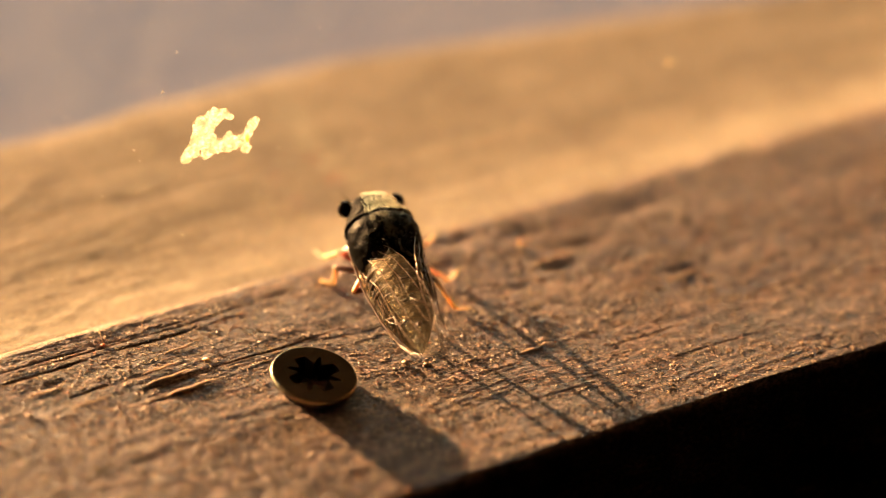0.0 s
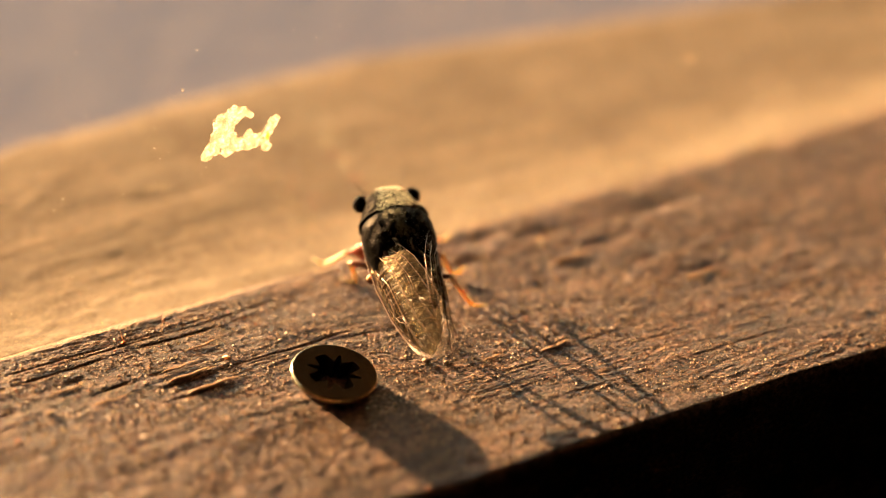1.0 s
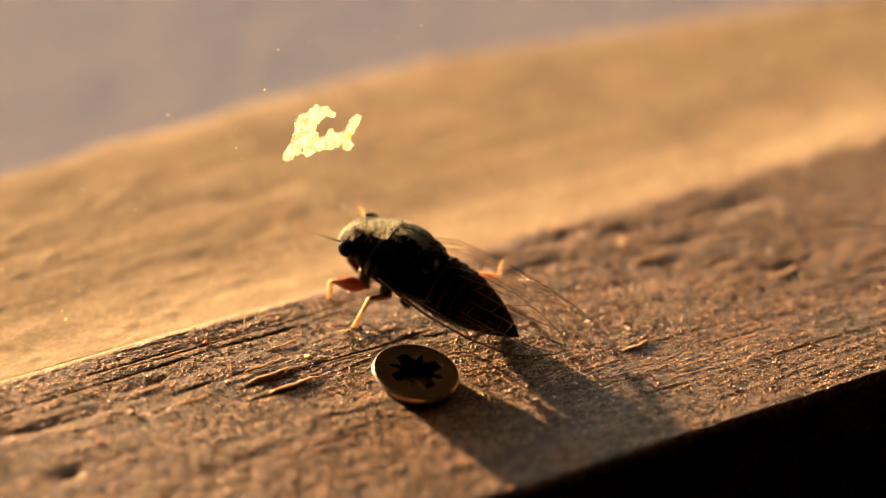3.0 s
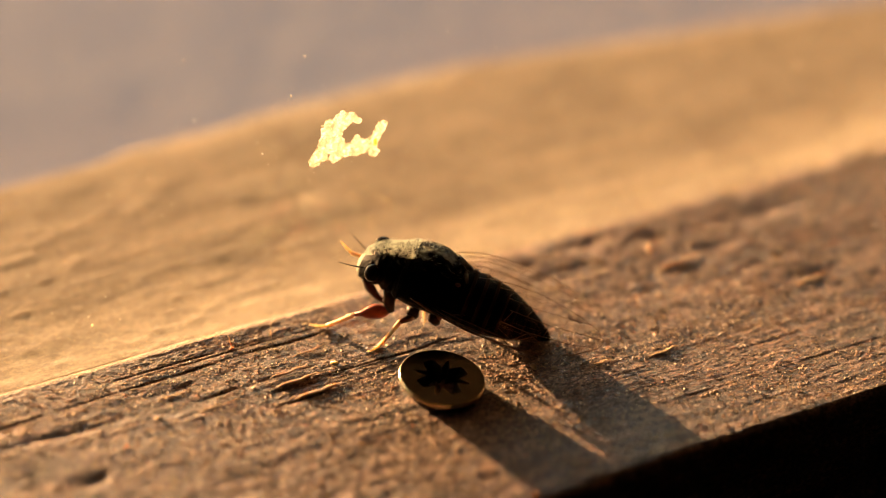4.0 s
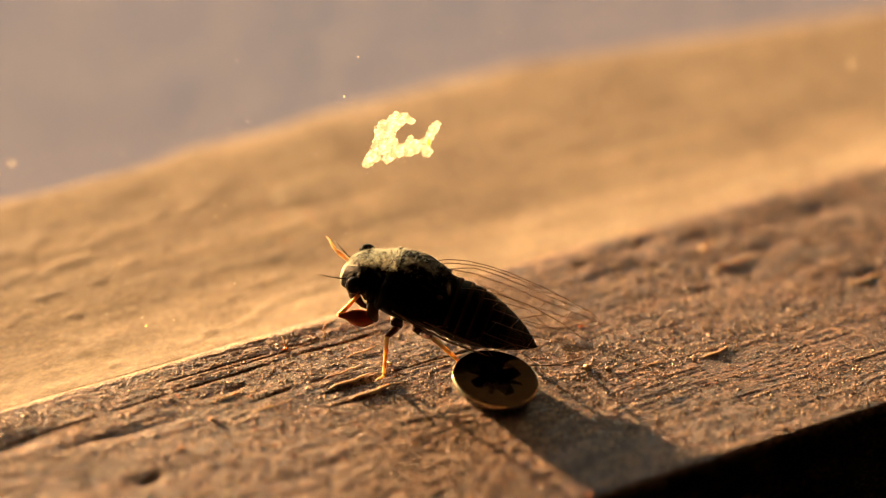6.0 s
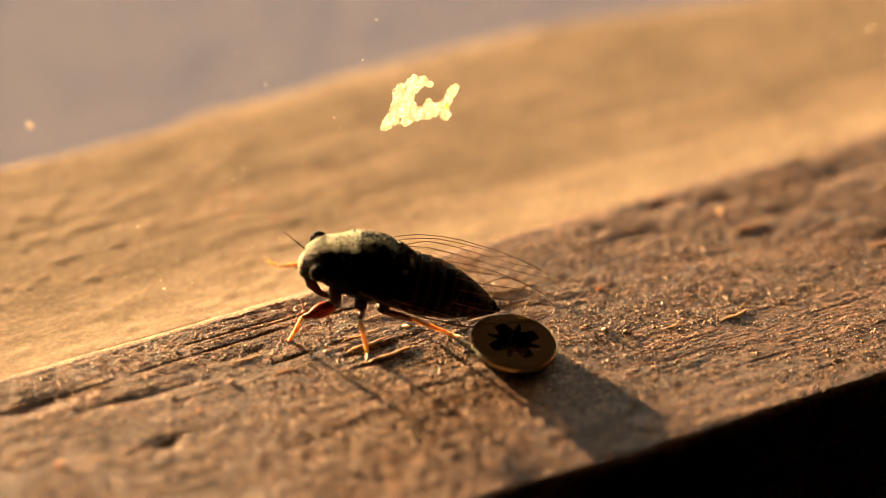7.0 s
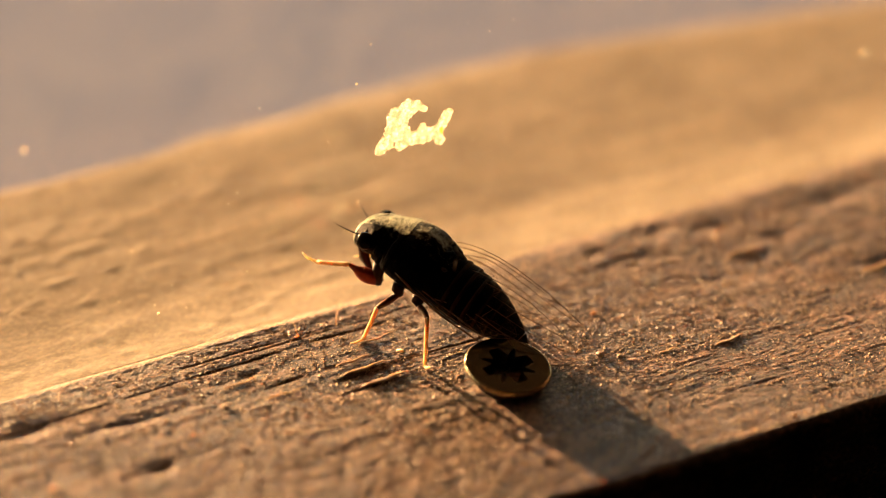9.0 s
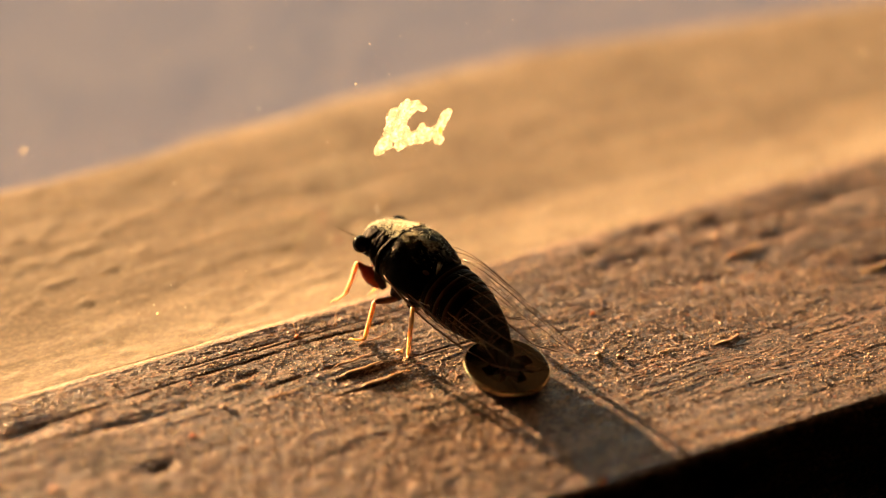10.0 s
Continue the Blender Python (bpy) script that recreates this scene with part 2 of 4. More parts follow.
def tube(bm, points, radii, n=8, flat=1.0):
    """A limb or vein through points (mm) with a radius at each."""
    pts = [Vector(p) for p in points]
    rows = []
    for i, p in enumerate(pts):
        d = (pts[min(i + 1, len(pts) - 1)] - pts[max(i - 1, 0)]).normalized()
        side = d.cross(Vector((0, 0, 1)) if abs(d.z) < 0.9 else Vector((0, 1, 0))).normalized()
        top = side.cross(d)
        rows.append([bm.verts.new((p + (side * math.cos(a) * flat + top * math.sin(a)) * radii[i]) * MM)
                     for a in (2 * math.pi * k / n for k in range(n))])
    for r0, r1 in zip(rows, rows[1:]):
        for i in range(n):
            bm.faces.new((r0[i], r0[(i + 1) % n], r1[(i + 1) % n], r1[i]))
    bm.faces.new(rows[0])
    bm.faces.new(rows[-1])
    return bm


def blob(bm, at, size, seed, rough=0.3, level=2):
    made = bmesh.ops.create_icosphere(bm, subdivisions=level, radius=1.0)
    for v in made["verts"]:
        k = 1 + rough * noise.noise(v.co * 1.7 + Vector((seed * 7.1, seed * 3.3, 0)))
        v.co = Vector((v.co.x * size[0], v.co.y * size[1], v.co.z * size[2])) * (k * MM) + Vector(at) * MM


class Lattice:
    """Smooth value noise in two directions, for whole grids at once."""

    def __init__(self, seed):
        self.table = np.random.RandomState(seed).rand(512, 512) * 2 - 1

    def at(self, x, y):
        xi, yi = np.floor(x).astype(int), np.floor(y).astype(int)
        u, v = x - xi, y - yi
        u, v = u * u * (3 - 2 * u), v * v * (3 - 2 * v)
        g = self.table
        a, b, c, d = [g[(xi + i) % 512, (yi + j) % 512] for i, j in ((0, 0), (1, 0), (0, 1), (1, 1))]
        return a * (1 - u) * (1 - v) + b * u * (1 - v) + c * (1 - u) * v + d * u * v


def grid_mesh(name, X, Y, Z, mat, parent=None):
    """A sheet from three equal arrays in millimetres."""
    r, c = X.shape
    me = bpy.data.meshes.new(name)
    i = np.arange(r * c).reshape(r, c)
    quads = np.stack([i[:-1, :-1], i[1:, :-1], i[1:, 1:], i[:-1, 1:]], -1).reshape(-1, 4)
    me.from_pydata(np.stack([X, Y, Z], -1).reshape(-1, 3) * MM, [], quads)
    me.polygons.foreach_set("use_smooth", np.ones(len(quads), bool))
    me.materials.append(mat)
    ob = new(name, me)
    ob.parent = parent
    return ob


# ---- the rail of the window on which the cicada stands ----
CRACKS = [(-9.9, -19, -8.5, 0.17, 0.2, 0.02), (-12.2, -17, -7.5, 0.18, 0.2, 0.03), (-4.4, -60, -2, 0.34, 0.13, 0.02), (-2.6, -24, 3, 0.2, 0.08, 0.01), (-1.9, -30, -6, 0.16, 0.07, 0.0), (-9.6, -12, 4, 0.22, 0.09, 0.0), (-8.2, -22, -10, 0.34, 0.16, 0.01),
          (-14.5, 8, 40, 0.08, 0.08, 0.0), (-17.5, 15, 60, 0.08, 0.08, 0.01), (-23.0, 4, 45, 0.07, 0.08, 0.0), (-27.0, -5, 60, 0.08, 0.08, 0.0), (-30.5, 10, 60, 0.1, 0.08, 0.0), (-20.0, 20, 34, 0.07, 0.07, 0.0)]
HOLES = [(-34.6, -14.4, 1.7, 1.0, 0.34), (-33.6, -7.2, 6.0, 0.9, 0.14), (-42.0, -4.5, 4.0, 1.2, 0.16), (-23.0, -5.6, 2.6, 0.5, 0.12), (-12.0, -10.5, 3.4, 0.7, 0.12), (16.8, -4.8, 3.2, 1.3, 0.2), (21.2, -1.2, 3.4, 1.0, 0.15),
         (26.8, -3.0, 3.0, 1.2, 0.16), (31.5, -7.0, 3.4, 1.2, 0.13), (27.1, -16.6, 1.0, 0.8, 0.13), (37.0, -15.4, 2.6, 1.1, 0.18), (14.0, -2.2, 1.8, 0.7, 0.11), (38.0, -4.0, 4.0, 1.5, 0.15), (22.5, -11.0, 2.0, 0.9, 0.07)]


def rail_height(x, y):
    """Relief of the rail's top in millimetres: fibres along x, cracks, dents and lumps."""
    L1, L2, L3, L4 = Lattice(3), Lattice(4), Lattice(5), Lattice(6)
    wav = y + 0.5 * L4.at(x / 14, y / 9) + 0.25 * L4.at(x / 5 + 40, y / 5)
    near = np.clip((-y - 12) / 16, 0, 1) * np.clip((8 - x) / 20, 0, 1)
    h = 0.08 * L4.at(x / 18 + 9, y / 12) + 0.025 * L4.at(x / 7 + 5, y / 3.5)
    h = h + 0.010 * L1.at(x / 7, wav / 0.75) + 0.014 * L2.at(x / 3.0, wav / 0.34)
    # fibres, then grit: the grit is stronger where the surface is torn
    fibre = np.clip(0.55 + 0.9 * L4.at(x / 11 + 71, y / 5 + 3), 0.15, 1.2) * (1 - 0.35 * near)
    h = h + 0.030 * fibre * L3.at(x / 2.2, wav / 0.19)
    torn = np.clip(0.75 + 0.8 * L1.at(x / 8 + 33, y / 4 + 17), 0.3, 1.5)
    h = h + torn * (0.009 * L2.at(x / 0.40, y / 0.22) + 0.016 * L3.at(x / 0.19 + 40, y / 0.15 + 8)) + (0.008 + 0.040 * near) * L3.at(x / 0.8 + 80, y / 0.5)
    h = h + 0.010 * np.clip(torn - 0.7, 0, 1) * L1.at(x / 0.7 + 20, wav / 0.42)
    lump = np.clip(L1.at(x / 1.6 + 50, y / 0.7 + 30) - 0.55, 0, 1)
    h = h + 0.07 * lump
    for yc, x0, x1, deep, wide, slope in CRACKS:
        along = np.clip((x - x0) / 4, 0, 1) * np.clip((x1 - x) / 4, 0, 1)
        line = yc + slope * (x - x0) + 0.35 * L4.at(x / 6 + yc, x * 0 + yc)
        off_ = (y - line) / wide
        h = h - deep * along * np.exp(-off_ ** 2) * np.clip(0.55 + 0.9 * L2.at(x / 2.3 + yc * 3, x * 0 + yc), 0, 1.3)
    for xc, yc, rx_, ry_, deep in HOLES:
        h = h - deep * np.exp(-(((x - xc) / rx_) ** 2 + ((y - yc) / ry_) ** 2) * 1.4) * (1 + 0.8 * L3.at(x / 0.9 + 5, y / 0.7))
    return h


def build_rail():
    xs = np.concatenate([np.linspace(-255, -63, 30), np.concatenate([np.arange(-62, -44, 0.3), np.arange(-44, 58, 0.105), np.arange(58, 78, 0.3)]), np.linspace(79, 255, 30)])
    top = np.concatenate([np.arange(-33.4, -26, 0.16), np.arange(-26, 0.15, 0.085)])
    # front face, front round, top, rear round, rear face
    prof = [(-34.2, -40.0), (-34.2, -20.0), (-34.2, -6.0), (-34.2, -2.5), (-34.2, -1.2), (-34.1, -0.6), (-33.9, -0.28), (-33.65, -0.1)]
    prof += [(y, 0.0) for y in top] + [(0.2 + 0.2 * k, -0.02 * k - 0.012 * k * k) for k in range(7)] + [(1.65, -0.8), (1.9, -1.3)]
    prof += [(2.0, -2.0), (2.0, -4.0), (2.0, -13.0), (2.0, -40.0)]
    py, pz = np.array([p[0] for p in prof]), np.array([p[1] for p in prof])
    X, PY = np.meshgrid(xs, py, indexing="ij")
    PZ = np.broadcast_to(pz, X.shape).copy()
    wear = np.clip(1 + PZ / 2.5, 0, 1)
    L = Lattice(11)
    Z = PZ + rail_height(X, PY) * wear
    Y = PY + 0.30 * L.at(X / 9, PZ / 3) * (PY < -33.5) + (0.22 * L.at(X / 7, PZ / 3 + 9) - 0.30 * np.clip(L.at(X / 4.0 + 3, PZ * 0) - 0.45, 0, 1)) * (PY > 1.3)
    # the rear corner is splintered away further along
    Z = np.where(PY > 0.25, PZ + 0.35 * rail_height(X, PY * 0 + 0.2) * wear, Z)
    chip = np.clip(L.at(X / 3.2 + 7, PZ * 0 + 5), 0, 1) * np.clip((X - 10) / 12, 0, 1)
    Z = Z + 0.12 - 0.4 * chip * np.clip((PY + 0.6) / 1.6, 0, 1) * wear
    ob = grid_mesh("window_rail", X, Y, Z, M_RAIL)
    return tagged(ob, "weathered brown wooden window rail with cracks and raised grain", "window rail", kind="structure")


def build_outer_board():
    xs = np.concatenate([np.linspace(-260, -92, 20), np.arange(-90, 130, 0.4), np.linspace(132, 260, 14)])
    vs = np.concatenate([np.linspace(0, 1, 100), [1.0, 1.0, 1.0]])
    drop = np.concatenate([np.zeros(100), [-0.6, -3.0, -30.0]])
    X, V = np.meshgrid(xs, vs, indexing="ij")
    D = np.broadcast_to(drop, X.shape)
    L1, L2 = Lattice(21), Lattice(22)
    back = 34.4 - 0.185 * np.clip(X - 25, 0, 80) + 0.35 * L1.at(X / 6, X * 0) - 0.9 * np.clip(-9 - X, 0, 5) / 5
    Y = 2.05 + V * (back - 2.05)
    wav = Y + 0.6 * L2.at(X / 18, Y / 9)
    h = 0.035 * L1.at(X / 30, wav / 2.6) + 0.028 * L2.at(X / 14, wav / 1.3) + 0.03 * L2.at(X / 5, wav / 0.6)
    left = np.clip((6 - X) / 20, 0, 1)
    h = h + (0.05 + 0.23 * left) * np.clip(L1.at(X / 2.0 + 9, Y / 1.0 + 4) - 0.4, 0, 1) + 0.02 * left * L1.at(X / 4 + 3, wav / 1.5)
    # the worn rear edge slopes away
    h = h - (0.03 + 0.09 * np.clip((X + 9) / 2, 0, 1) * np.clip((27 - X) / 3, 0, 1)) * np.clip(Y - back + 3.4, 0, 4)
    Z = -0.9 + 0.6 * h * np.clip(1 + D / 3, 0, 1) + D
    ob = grid_mesh("outer_sill", X, Y, Z, M_OUTER)
    return tagged(ob, "sunlit golden weathered wooden sill outside the glass", "window sill", kind="structure")


def build_setting():
    build_rail()
    build_outer_board()
    g = bmesh.new()
    bmesh.ops.create_grid(g, x_segments=40, y_segments=40, size=300)
    ground = finish("ground", g, M_GROUND, None, False)
    ground.location.z = -0.95
    tagged(ground, "bare grey ground far below the window", "ground", kind="structure")
    # walls of the dark room behind the camera, with the window's opening
    walls = (("wall_north_below", (-1.6, 1.6, -0.030, 0.030, -0.94, -0.044)), ("wall_north_left", (-1.6, -0.263, -0.06, 0.06, -0.040, 1.7)),
             ("wall_north_right", (0.263, 1.6, -0.06, 0.06, -0.040, 1.7)), ("wall_north_above", (-0.261, 0.261, -0.06, 0.06, 0.205, 1.7)),
             ("wall_south", (-1.6, 1.6, -2.62, -2.5, -0.94, 1.7)), ("wall_west", (-1.72, -1.602, -2.62, 0.06, -0.94, 1.7)),
             ("wall_east", (1.602, 1.72, -2.62, 0.06, -0.94, 1.7)))
    for name, b in walls:
        tagged(finish(name, box(bmesh.new(), *b), M_ROOM, None, False), "dark wooden wall of an unlit shed", "wall", kind="structure")
    tagged(finish("floor", box(bmesh.new(), -1.72, 1.72, -2.62, 0.028, -1.0, -0.942), M_ROOM, None, False), "dark boarded floor of an unlit shed", "floor", kind="structure")
    tagged(finish("ceiling", box(bmesh.new(), -1.72, 1.72, -2.62, 0.06, 1.702, 1.78), M_ROOM, None, False), "dark boarded ceiling of an unlit shed", "ceiling", kind="structure")
    # unseen, added to keep the high sky off the screw and the shell
    tagged(finish("eaves", box(bmesh.new(), -1.72, 1.72, 0.062, 0.62, 0.30, 0.34), M_ROOM, None, False), "unseen dark boards added over the window to block the high sky", "eaves", kind="structure")
    window = thing("window_1", "dusty single-glazed window in a worn wooden frame", "window", kind="structure")
    for name, b in (("jamb", (-0.260, -0.221, -0.034, 0.04, -0.012, 0.2)), ("jamb", (0.221, 0.260, -0.034, 0.04, -0.012, 0.2)),
                    ("head_rail", (-0.220, 0.220, -0.034, 0.04, 0.165, 0.2))):
        part(name, box(bmesh.new(), *b, bevel=0.002), M_RAIL, window, "", False)
    pane = part("pane", box(bmesh.new(), -0.2205, 0.2205, 0.00235, 0.00435, -0.0007, 0.1648), M_GLASS, window, "thin clear window glass", False)
    pane.visible_shadow = False
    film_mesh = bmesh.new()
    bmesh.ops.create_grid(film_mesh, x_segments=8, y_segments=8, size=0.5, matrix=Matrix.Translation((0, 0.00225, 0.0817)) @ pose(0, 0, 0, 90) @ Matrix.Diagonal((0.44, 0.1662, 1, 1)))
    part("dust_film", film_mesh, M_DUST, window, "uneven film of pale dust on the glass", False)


# ---- what sticks to the glass ----
def build_crust():
    """The pale crumbly smear on the pane: two lobes joined below."""
    crust = thing("dried_smear", "pale cream crumbly dried smear stuck to the glass", "smear", m=pose(-0.0017, 0.0021, 0.0154))
    lobes = [(-3.8, -0.87, 0.66), (-3.01, -0.44, 0.77), (-2.66, 0.65, 0.71), (-2.2, 1.77, 0.82), (-1.75, 2.53, 0.94), (-0.74, 2.66, 0.94), (0.16, 2.65, 0.6), (0.84, 2.17, 0.33), (-1.54, 0.58, 0.82), (-1.55, -0.97, 0.6), (-0.75, -0.48, 0.77), (0.15, -0.97, 0.66), (0.83, -0.45, 0.71), (0.49, 0.36, 0.49), (1.74, -0.82, 0.77), (2.42, -1.61, 0.49), (2.42, -0.18, 0.71), (2.82, 0.66, 0.6), (3.16, 1.22, 0.44)]
    L, step = Lattice(41), 0.07
    gx, gz = np.meshgrid(np.arange(-5.4, 4.6, step), np.arange(-3.2, 5.0, step), indexing="ij")
    field = sum(np.exp(-((gx - x) ** 2 + (gz - z) ** 2) / (r_ * r_)) for x, z, r_ in ((a, b, c * 1.06) for a, b, c in lobes))
    field = field + 0.30 * L.at(gx / 0.6, gz / 0.6) + 0.20 * L.at(gx / 0.25 + 9, gz / 0.25)
    deep = -0.12 * np.clip(field - 0.5, 0, 1) - 0.07 * L.at(gx / 0.35 + 4, gz / 0.35) - 0.05 * L.at(gx / 0.14, gz / 0.14)
    bm = bmesh.new()
    corner = {}

    def vert(i, j):
        if (i, j) not in corner:
            corner[i, j] = bm.verts.new((gx[i, j] * MM, deep[i, j] * MM, gz[i, j] * MM))
        return corner[i, j]

    for i, j in np.argwhere(field[:-1, :-1] > 0.66):
        bm.faces.new([vert(i, j), vert(i + 1, j), vert(i + 1, j + 1), vert(i, j + 1)])
    part("crust", bm, M_CRUST, crust, "", True)
    core = bmesh.new()
    blob(core, (2.36, -0.22, -0.28), (0.22, 0.05, 0.5), 4.0, 0.4, 2)
    part("core", core, M_CRUST_CORE, crust, "rusty orange core")


def build_specks():
    rnd = random.Random(12)
    bm = bmesh.new()
    spots = [(-7.5, 22.0, 0.10), (-27.3, 3.6, 0.15), (-38.9, 24.0, 0.20), (45.6, 10.9, 0.24), (-25.9, 6.2, 0.10), (-27.6, 4.6, 0.10), (-13.5, 12.8, 0.09), (-19.3, 14.0, 0.09),
             (-16.9, 22.0, 0.07), (-10.4, 16.8, 0.09), (-18.2, 21.1, 0.07), (-6.1, 25.7, 0.09), (-29.5, 10.9, 0.10), (-25.2, 16.7, 0.09), (-24.6, 3.4, 0.08), (-31.0, 6.0, 0.10), (4.0, 13.0, 0.08), (-18.6, 5.5, 0.10)]
    for _ in range(90):
        spots.append((rnd.gauss(-14, 20), rnd.uniform(0.5, 32), rnd.choice((0.03, 0.04, 0.05, 0.07))))
    for i, (x, z, r) in enumerate(spots):
        r *= 0.75
        blob(bm, (x, 2.2, z), (r * rnd.uniform(0.7, 1.3), 0.05, r * rnd.uniform(0.7, 1.5)), i, 0.5, 1)
    ob = finish("dust_specks", bm, M_SPECK)
    tagged(ob, "scattered pale dust specks stuck to the glass", "dust", kind="stuff")


# ---- screw ----
def build_screw():
    at = Vector((-1.95, -16.42, 1.62))
    up_ = Vector((0.10, -0.12, 0.985)).normalized()
    turn = up_.to_track_quat("Z", "Y").to_matrix().to_4x4()
    screw = thing("screw", "yellowish metal countersunk screw standing proud of the wood", "screw", m=Matrix.Translation(at * MM) @ turn @ pose(0, 0, 0, 0, 0, -34))
    n, r = 72, 3.88
    bm = bmesh.new()
    star = []
    for k in range(4):
        c, s_ = math.cos(k * math.pi / 2), math.sin(k * math.pi / 2)
        for x, y in ((2.38, -0.55), (2.45, 0.0), (2.38, 0.55), (1.25, 0.78), (1.72, 1.50), (1.80, 1.80), (1.50, 1.72), (0.78, 1.25)):
            star.append(((x * c - y * s_) * MM, (x * s_ + y * c) * MM))
    ring = [bm.verts.new((r * MM * 0.965 * math.cos(2 * math.pi * i / n), r * MM * 0.965 * math.sin(2 * math.pi * i / n), 0)) for i in range(n)]
    hole = [bm.verts.new((x, y, 0)) for x, y in star]
    edges = [bm.edges.new((ring[i], ring[(i + 1) % n])) for i in range(n)] + [bm.edges.new((hole[i], hole[(i + 1) % len(hole)])) for i in range(len(hole))]
    bmesh.ops.triangle_fill(bm, use_beauty=True, use_dissolve=False, edges=edges)
    part("screw_face", bm, M_SCREW, screw, "", False)
    bm = bmesh.new()
    rows = []
    for rr, z in ((0.965, 0.0), (0.98, -0.02), (0.992, -0.07), (1.0, -0.16), (1.008, -0.30), (1.0, -0.45)):
        rows.append([bm.verts.new((r * rr * MM * math.cos(2 * math.pi * i / n), r * rr * MM * math.sin(2 * math.pi * i / n), z * MM)) for i in range(n)])
    for a, b in zip(rows, rows[1:]):
        for i in range(n):
            bm.faces.new((a[i], a[(i + 1) % n], b[(i + 1) % n], b[i]))
    part("screw_rim", bm, M_RIM, screw, "rim in brighter metal for the sun's glint")
    bm = bmesh.new()
    rows = []
    for rr, z in ((0.998, -0.455), (0.95, -0.58), (0.52, -2.7), (0.5, -5.5)):
        rows.append([bm.verts.new((r * rr * MM * math.cos(2 * math.pi * i / n), r * rr * MM * math.sin(2 * math.pi * i / n), z * MM)) for i in range(n)])
    for a, b in zip(rows, rows[1:]):
        for i in range(n):
            bm.faces.new((a[i], a[(i + 1) % n], b[(i + 1) % n], b[i]))
    part("screw_cone", bm, M_RECESS, screw, "cone under the head, coloured near-black for its shade")
    bm = bmesh.new()
    lip = [bm.verts.new((x, y, -0.01 * MM)) for x, y in star]
    low = [bm.verts.new((x * 0.72, y * 0.72, -1.7 * MM)) for x, y in star]
    for i in range(len(star)):
        bm.faces.new((lip[i], lip[(i + 1) % len(star)], low[(i + 1) % len(star)], low[i]))
    bmesh.ops.triangle_fill(bm, use_beauty=True, edges=[bm.edges.get((low[i], low[(i + 1) % len(low)])) for i in range(len(low))])
    part("recess", bm, M_RECESS, screw, "dark star-shaped cross recess", False)


# ---- loose bits on the rail ----
def top_at(x, y):
    return 0.12 + float(rail_height(np.array([float(x)]), np.array([float(y)]))[0])


def flakes(name, xs, ys, g, small, large, label, category):
    """Upright three-cornered flakes, each turned and leaning by chance."""
    n = len(xs)
    hs = np.where(ys > 0.2, 0.12 - 0.10 * (ys - 0.2) - 0.30 * (ys - 0.2) ** 2 + 0.35 * rail_height(xs, ys * 0 + 0.2), rail_height(xs, ys) + 0.12)
    wide, tall = g.uniform(small, large, n), g.uniform(small, large, n) * 1.7
    turn, leaning = g.uniform(-0.7, 0.7, n), g.normal(0, 0.5, n)
    c, s_ = np.cos(turn), np.sin(turn)
    a = np.stack([xs - wide * c, ys - wide * s_, hs - 0.02], -1)
    b = np.stack([xs + wide * c, ys + wide * s_, hs - 0.02], -1)
    shift = g.uniform(-0.6, 0.6, n) * wide
    t_ = np.stack([xs + shift * c - s_ * tall * np.sin(leaning), ys + shift * s_ + c * tall * np.sin(leaning), hs + tall * np.cos(leaning)], -1)
    me = bpy.data.meshes.new(name)
    me.from_pydata(np.stack([a, b, t_], 1).reshape(-1, 3) * MM, [], np.arange(3 * n).reshape(n, 3))
    me.materials.append(M_FLAKE)
    tagged(new(name, me), label, category, kind="stuff")


